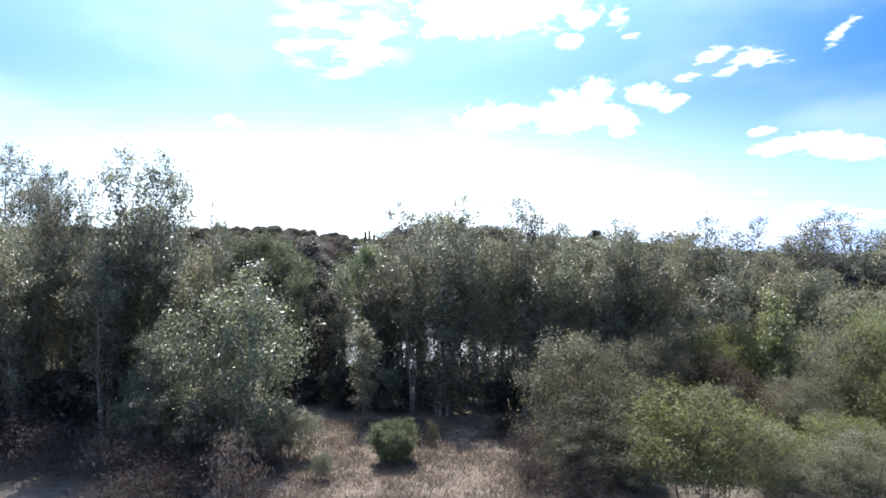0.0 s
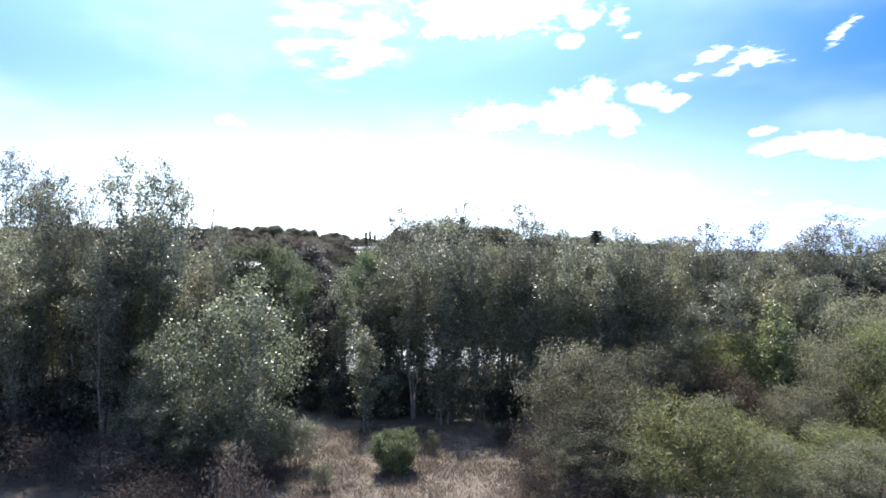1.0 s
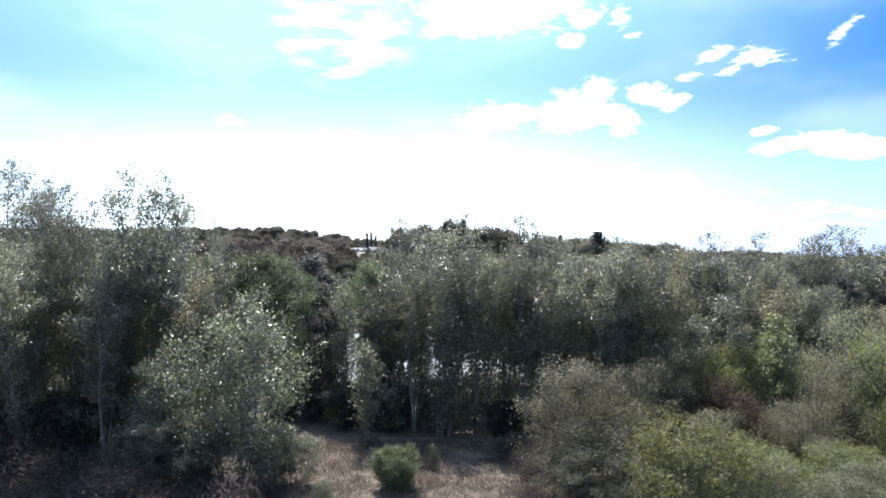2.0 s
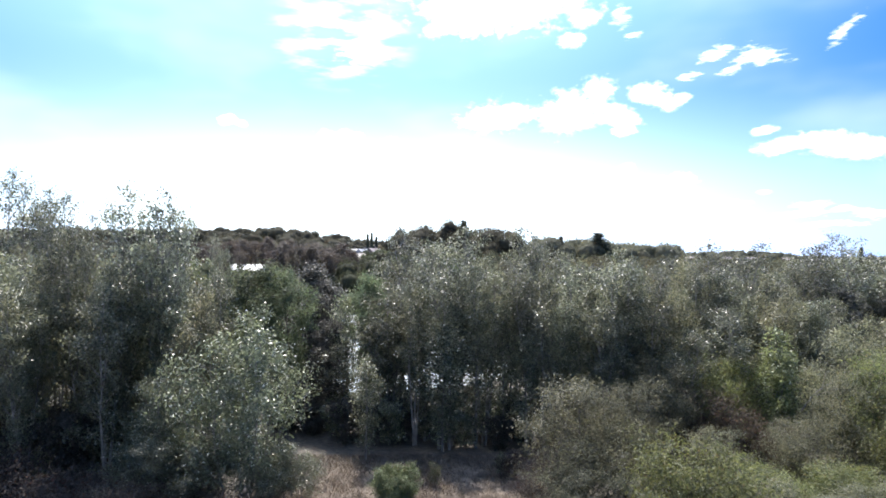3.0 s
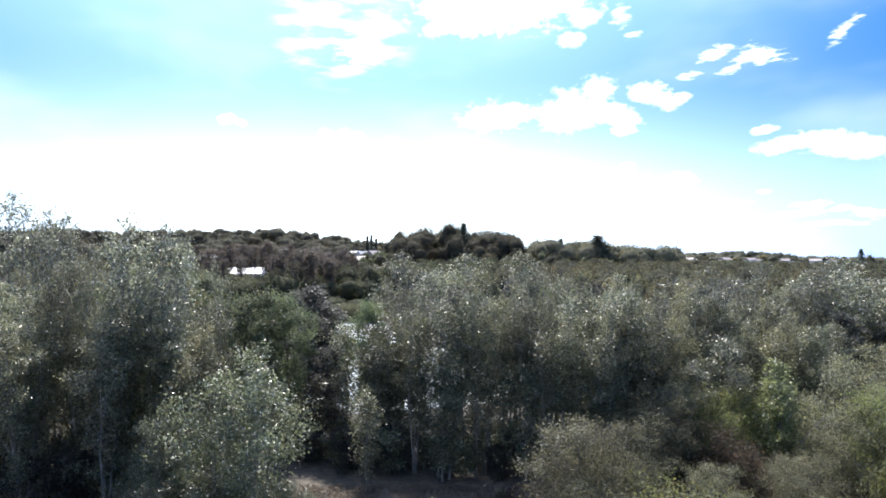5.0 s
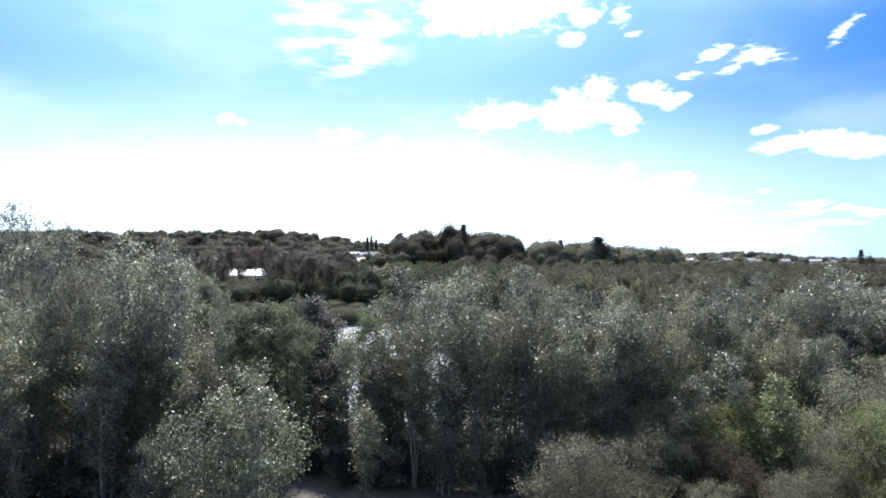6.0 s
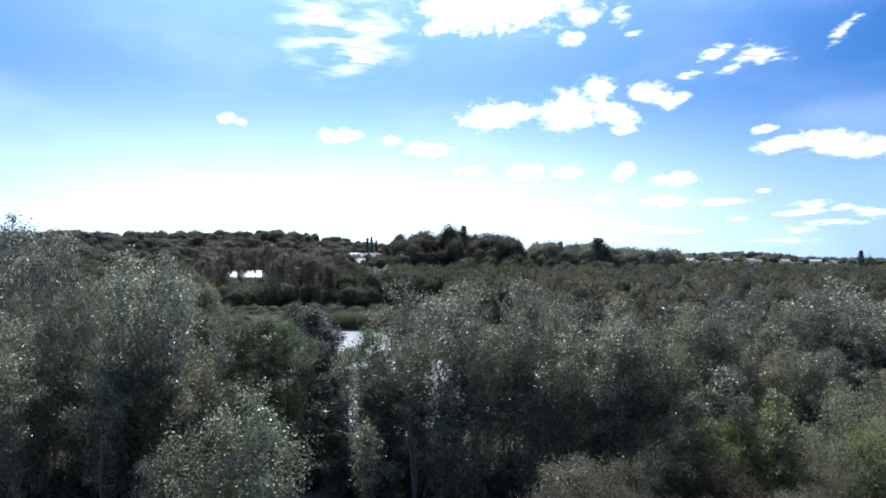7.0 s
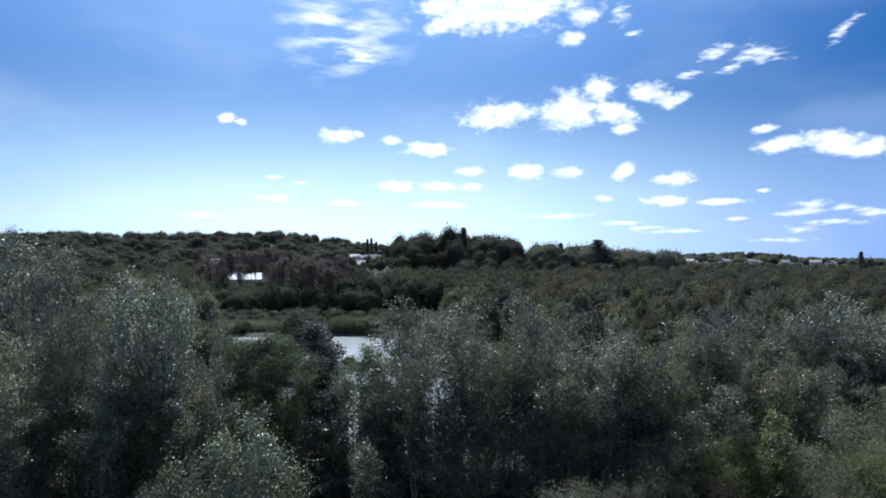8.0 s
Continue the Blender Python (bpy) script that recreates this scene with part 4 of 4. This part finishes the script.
spruce = Stand([make_conifer("spruce_tree", 1, 18, 7, "dark pointed spruce rising over the far grove")], 21)
for x, y, h, w in [(9.8, 345, 20.4, 13), (84, 360, 18.5, 26), (64, 363, 15.2, 8), (316, 500, 19, 12)]:
    spruce.plant(x, y, h, w)
cypress = Stand([make_conifer("column_conifer", 2, 15, 2.6, "slim dark column-shaped conifer among hillside houses", 20)], 22)
for x, y, h in [(-53.2, 450, 17), (-50.2, 448, 18), (-47.4, 452, 15.5)]:
    cypress.plant(x, y, h, 2.8)
row_poplar = Stand([make_tree("row_poplar", dict(seed=500 + i, height=17, width=4.6, bare=7.5, limbs=40, leaves=2600, leaf=0.34, rise=1.1, peak=0.5, corners=3, twigs=3, clump=0.35), M_BROWN, M_BARK,
                              "tall thin brownish poplar in a row beyond the pond") for i in range(2)], 23)
for ob in row_poplar.templates:
    tagged(ob, group="row of poplars beyond the pond")
POPLAR_ROW = [(-86, 262, 17), (-81, 258, 15), (-76, 250, 17), (-71, 256, 16), (-66, 246, 18), (-61, 250, 16.5), (-56, 240, 17), (-52, 246, 15), (-47, 238, 16),
              (-95, 270, 15), (-42, 236, 14.5), (-104, 276, 16), (-69, 222, 13), (-58, 218, 13), (-38, 214, 14)]
for x, y, h in POPLAR_ROW:
    row_poplar.plant(x, y, h)
row_rng = random.Random(77)
for i in range(34):
    slope, y = -0.385 + 0.25 * (i + row_rng.random()) / 34, row_rng.uniform(172, 215)
    if -0.33 < slope < -0.265:
        y = row_rng.uniform(258, 284)
    row_poplar.plant(slope * y, y, row_rng.uniform(14, 17) if y > 250 else row_rng.uniform(11.5, 15))


# ---- pond edge ----
def build_reeds(name, x0, x1, y0, y1, n, h0, h1, seed):
    rng = np.random.default_rng(seed)
    x, y = rng.uniform(x0, x1, n), rng.uniform(y0, y1, n)
    h = rng.uniform(h0, h1, n)
    z = np.array([land(a, b) for a, b in zip(x, y)])
    a = rng.uniform(0, 6.283, n)
    foot = np.stack([x, y, z], 1)
    off = np.stack([np.cos(a), np.sin(a), 0 * a], 1) * 0.06
    tip = foot + np.stack([rng.normal(0, 0.12, n) * h, rng.normal(0, 0.12, n) * h, h], 1)
    v = np.stack([foot - off, foot + off, tip], 1).reshape(-1, 3)
    tagged(new(name, mesh_of(name, v, np.arange(len(v)).reshape(-1, 3), M_REED)), "pale green reeds along the pond shore", "reeds", kind="stuff")


build_reeds("reeds", -23, -13, 132, 139, 8000, 1.8, 3.6, 31)
build_reeds("reeds", -42, -24, 134.5, 141, 9000, 1.2, 2.6, 33)
build_reeds("reeds", -48, -41, 131, 137, 4000, 1.4, 2.8, 32)
hazel.plant(-14.5, 131.5, 3.4, 4.6)
hazel.plant(-32, 131, 3.0, 4.0)


# ---- houses ----
def box(bm, cx, cy, cz, sx, sy, sz):
    m = Matrix.Translation((cx, cy, cz)) @ Matrix.Diagonal((sx, sy, sz, 1))
    bmesh.ops.create_cube(bm, size=1.0, matrix=m)


def piece(name, bm, mat, parent, label=""):
    me = bpy.data.meshes.new(name)
    bm.to_mesh(me)
    bm.free()
    me.materials.append(mat)
    return part(name, me, parent, label)


def build_house(x, y, w, d, wall_h, roof_h, turn, label, wall_mat, roof_mat):
    """A house with thick walls, a gabled (or, with roof_h under 1, flat) roof with eaves, windows and a door."""
    top = tagged(new("house"), label, "house")
    bm = bmesh.new()
    box(bm, 0, 0, wall_h / 2 - 1.0, w, d, wall_h + 2.0)
    piece("wall", bm, wall_mat, top)
    bm = bmesh.new()
    e = 0.45
    if roof_h < 1:
        box(bm, 0, 0, wall_h + roof_h / 2, w + 2 * e, d + 2 * e, roof_h)
    else:
        hw, hd = w / 2 + e, d / 2 + e
        low = [bm.verts.new(c) for c in ((-hw, -hd, wall_h - 0.1), (hw, -hd, wall_h - 0.1), (hw, hd, wall_h - 0.1), (-hw, hd, wall_h - 0.1))]
        ridge = [bm.verts.new((-hw, 0, wall_h + roof_h)), bm.verts.new((hw, 0, wall_h + roof_h))]
        for vs in ((low[0], low[1], ridge[1], ridge[0]), (low[2], low[3], ridge[0], ridge[1]), (low[1], low[2], ridge[1]), (low[3], low[0], ridge[0]), (low[3], low[2], low[1], low[0])):
            bm.faces.new(vs)
    roof = piece("roof", bm, roof_mat, top)
    if roof_h >= 1:
        bm = bmesh.new()
        box(bm, w * 0.22, d * 0.12, wall_h + roof_h * 0.9, 0.6, 0.6, roof_h * 0.9)
        piece("chimney", bm, M_TILEROOF, roof)
    n = max(2, int(w // 3))
    for floor_z in ([1.5] if wall_h < 4.4 else [1.5, 4.3]):
        for i in range(n):
            px = -w / 2 + w * (i + 0.5) / n
            bm = bmesh.new()
            box(bm, px, -d / 2 - 0.01, floor_z, 1.1, 0.08, 1.3)
            pane = piece("window", bm, M_DARKGLASS, top)
            bm = bmesh.new()
            box(bm, px, -d / 2 - 0.06, floor_z - 0.72, 1.3, 0.2, 0.1)
            piece("sill", bm, M_ROOF, pane)
    z = min(land(x + a, y + b) for a in (-w / 2, w / 2) for b in (-d / 2, d / 2))
    top.matrix_basis = pose(x, y, z, 0, 0, turn)
    return top


PALE = "pale plastered house with a light roof on the wooded hillside"
GREY = "grey-roofed house among trees on the hillside"
HILL_HOUSES = [(-63, 440, 13, 8, 4, 3.2, 12), (-50, 420, 10, 8, 4, 3.6, -58), (-48, 390, 13, 8, 4, 3.6, 62), (-41, 380, 13, 8, 4, 3.6, 66), (-43, 410, 9, 8, 4, 3, 56),
               (-48, 365, 7, 6, 3, 2.4, 10), (-118, 430, 12, 8, 4, 3, -15), (-98, 400, 9, 7, 4, 2.6, 5)]
for i, (x, y, w, d, wh, rh, turn) in enumerate(HILL_HOUSES):
    tagged(build_house(x, y, w * 0.9, d, wh, rh, turn, GREY if i % 2 else PALE, M_RENDER, M_TILEROOF if i % 2 else M_ROOF), group="houses on the hillside")
build_house(-88.5, 292, 15, 10, 4.2, 2.65, 2, "long building with a bright white roof beyond the pond", M_RENDER, M_WHITEROOF)
build_house(-72, 312, 7, 6, 4.6, 2.0, -8, "small pale house beside the white-roofed building", M_RENDER, M_TILEROOF)
build_house(-122, 350, 10, 8, 7.0, 2.2, -10, "pale house behind the row of poplars", M_RENDER, M_ROOF)
build_house(71.6, 520, 8.5, 8, 13.2 - land(71.6, 520), 2.1, 0, "low house with a bright metal roof past the grove", M_RENDER, M_WHITEROOF)
TOWN = [(306, 0, 9, 11), (318, 20, 8, 9.5), (345, -10, 11, 11.5), (357, 10, 8, 10.5), (383, 5, 12, 12), (396, 15, 10, 10), (421, -5, 9, 11), (436, 10, 24, 9.5), (462, 0, 13, 11), (490, 15, 9, 9.5)]
for x, dy, w, h in TOWN:
    tagged(build_house(x, 820 + dy, w, 12, h * 0.82, 0.6 if w > 20 else 2.5, (dy * 37) % 70 - 35, "pale town building far off on the plain", M_RENDER, M_ROOF if w > 20 else M_TILEROOF), group="town buildings on the plain")


# ---- a dead pale branch in the sallow ----
def add_dead_branch():
    tree = min((o for o in scene.objects if o.name.startswith("sallow_tree")), key=lambda o: (o.matrix_basis.translation - Vector((21.6, 36, 0))).length)
    back = np.array(tree.matrix_basis.inverted())
    t = np.linspace(0, 1, 7)
    runs = [(np.stack([18.5 + 1.5 * t, 34.3 - 0.3 * t, 3.0 + 1.8 * t + 0.2 * np.sin(4 * t)], 1), 0.04),
            (np.stack([19.2 + 0.9 * t, 34.1 - 0.2 * t, 3.9 + 0.4 * t], 1), 0.025), (np.stack([19.5 + 0.1 * t, 34.1 - 0.2 * t, 4.3 + 0.9 * t], 1), 0.02)]
    wood = Tubes()
    for line, r in runs:
        local = (np.column_stack([line, np.ones(7)]) @ back.T)[:, :3]
        wood.add(local, r * (1 - 0.7 * t), 5)
    part("dead_branch", mesh_of("dead_branch", *wood.arrays(), M_PALEBARK, True), tree, "bare bleached dead branch")


add_dead_branch()
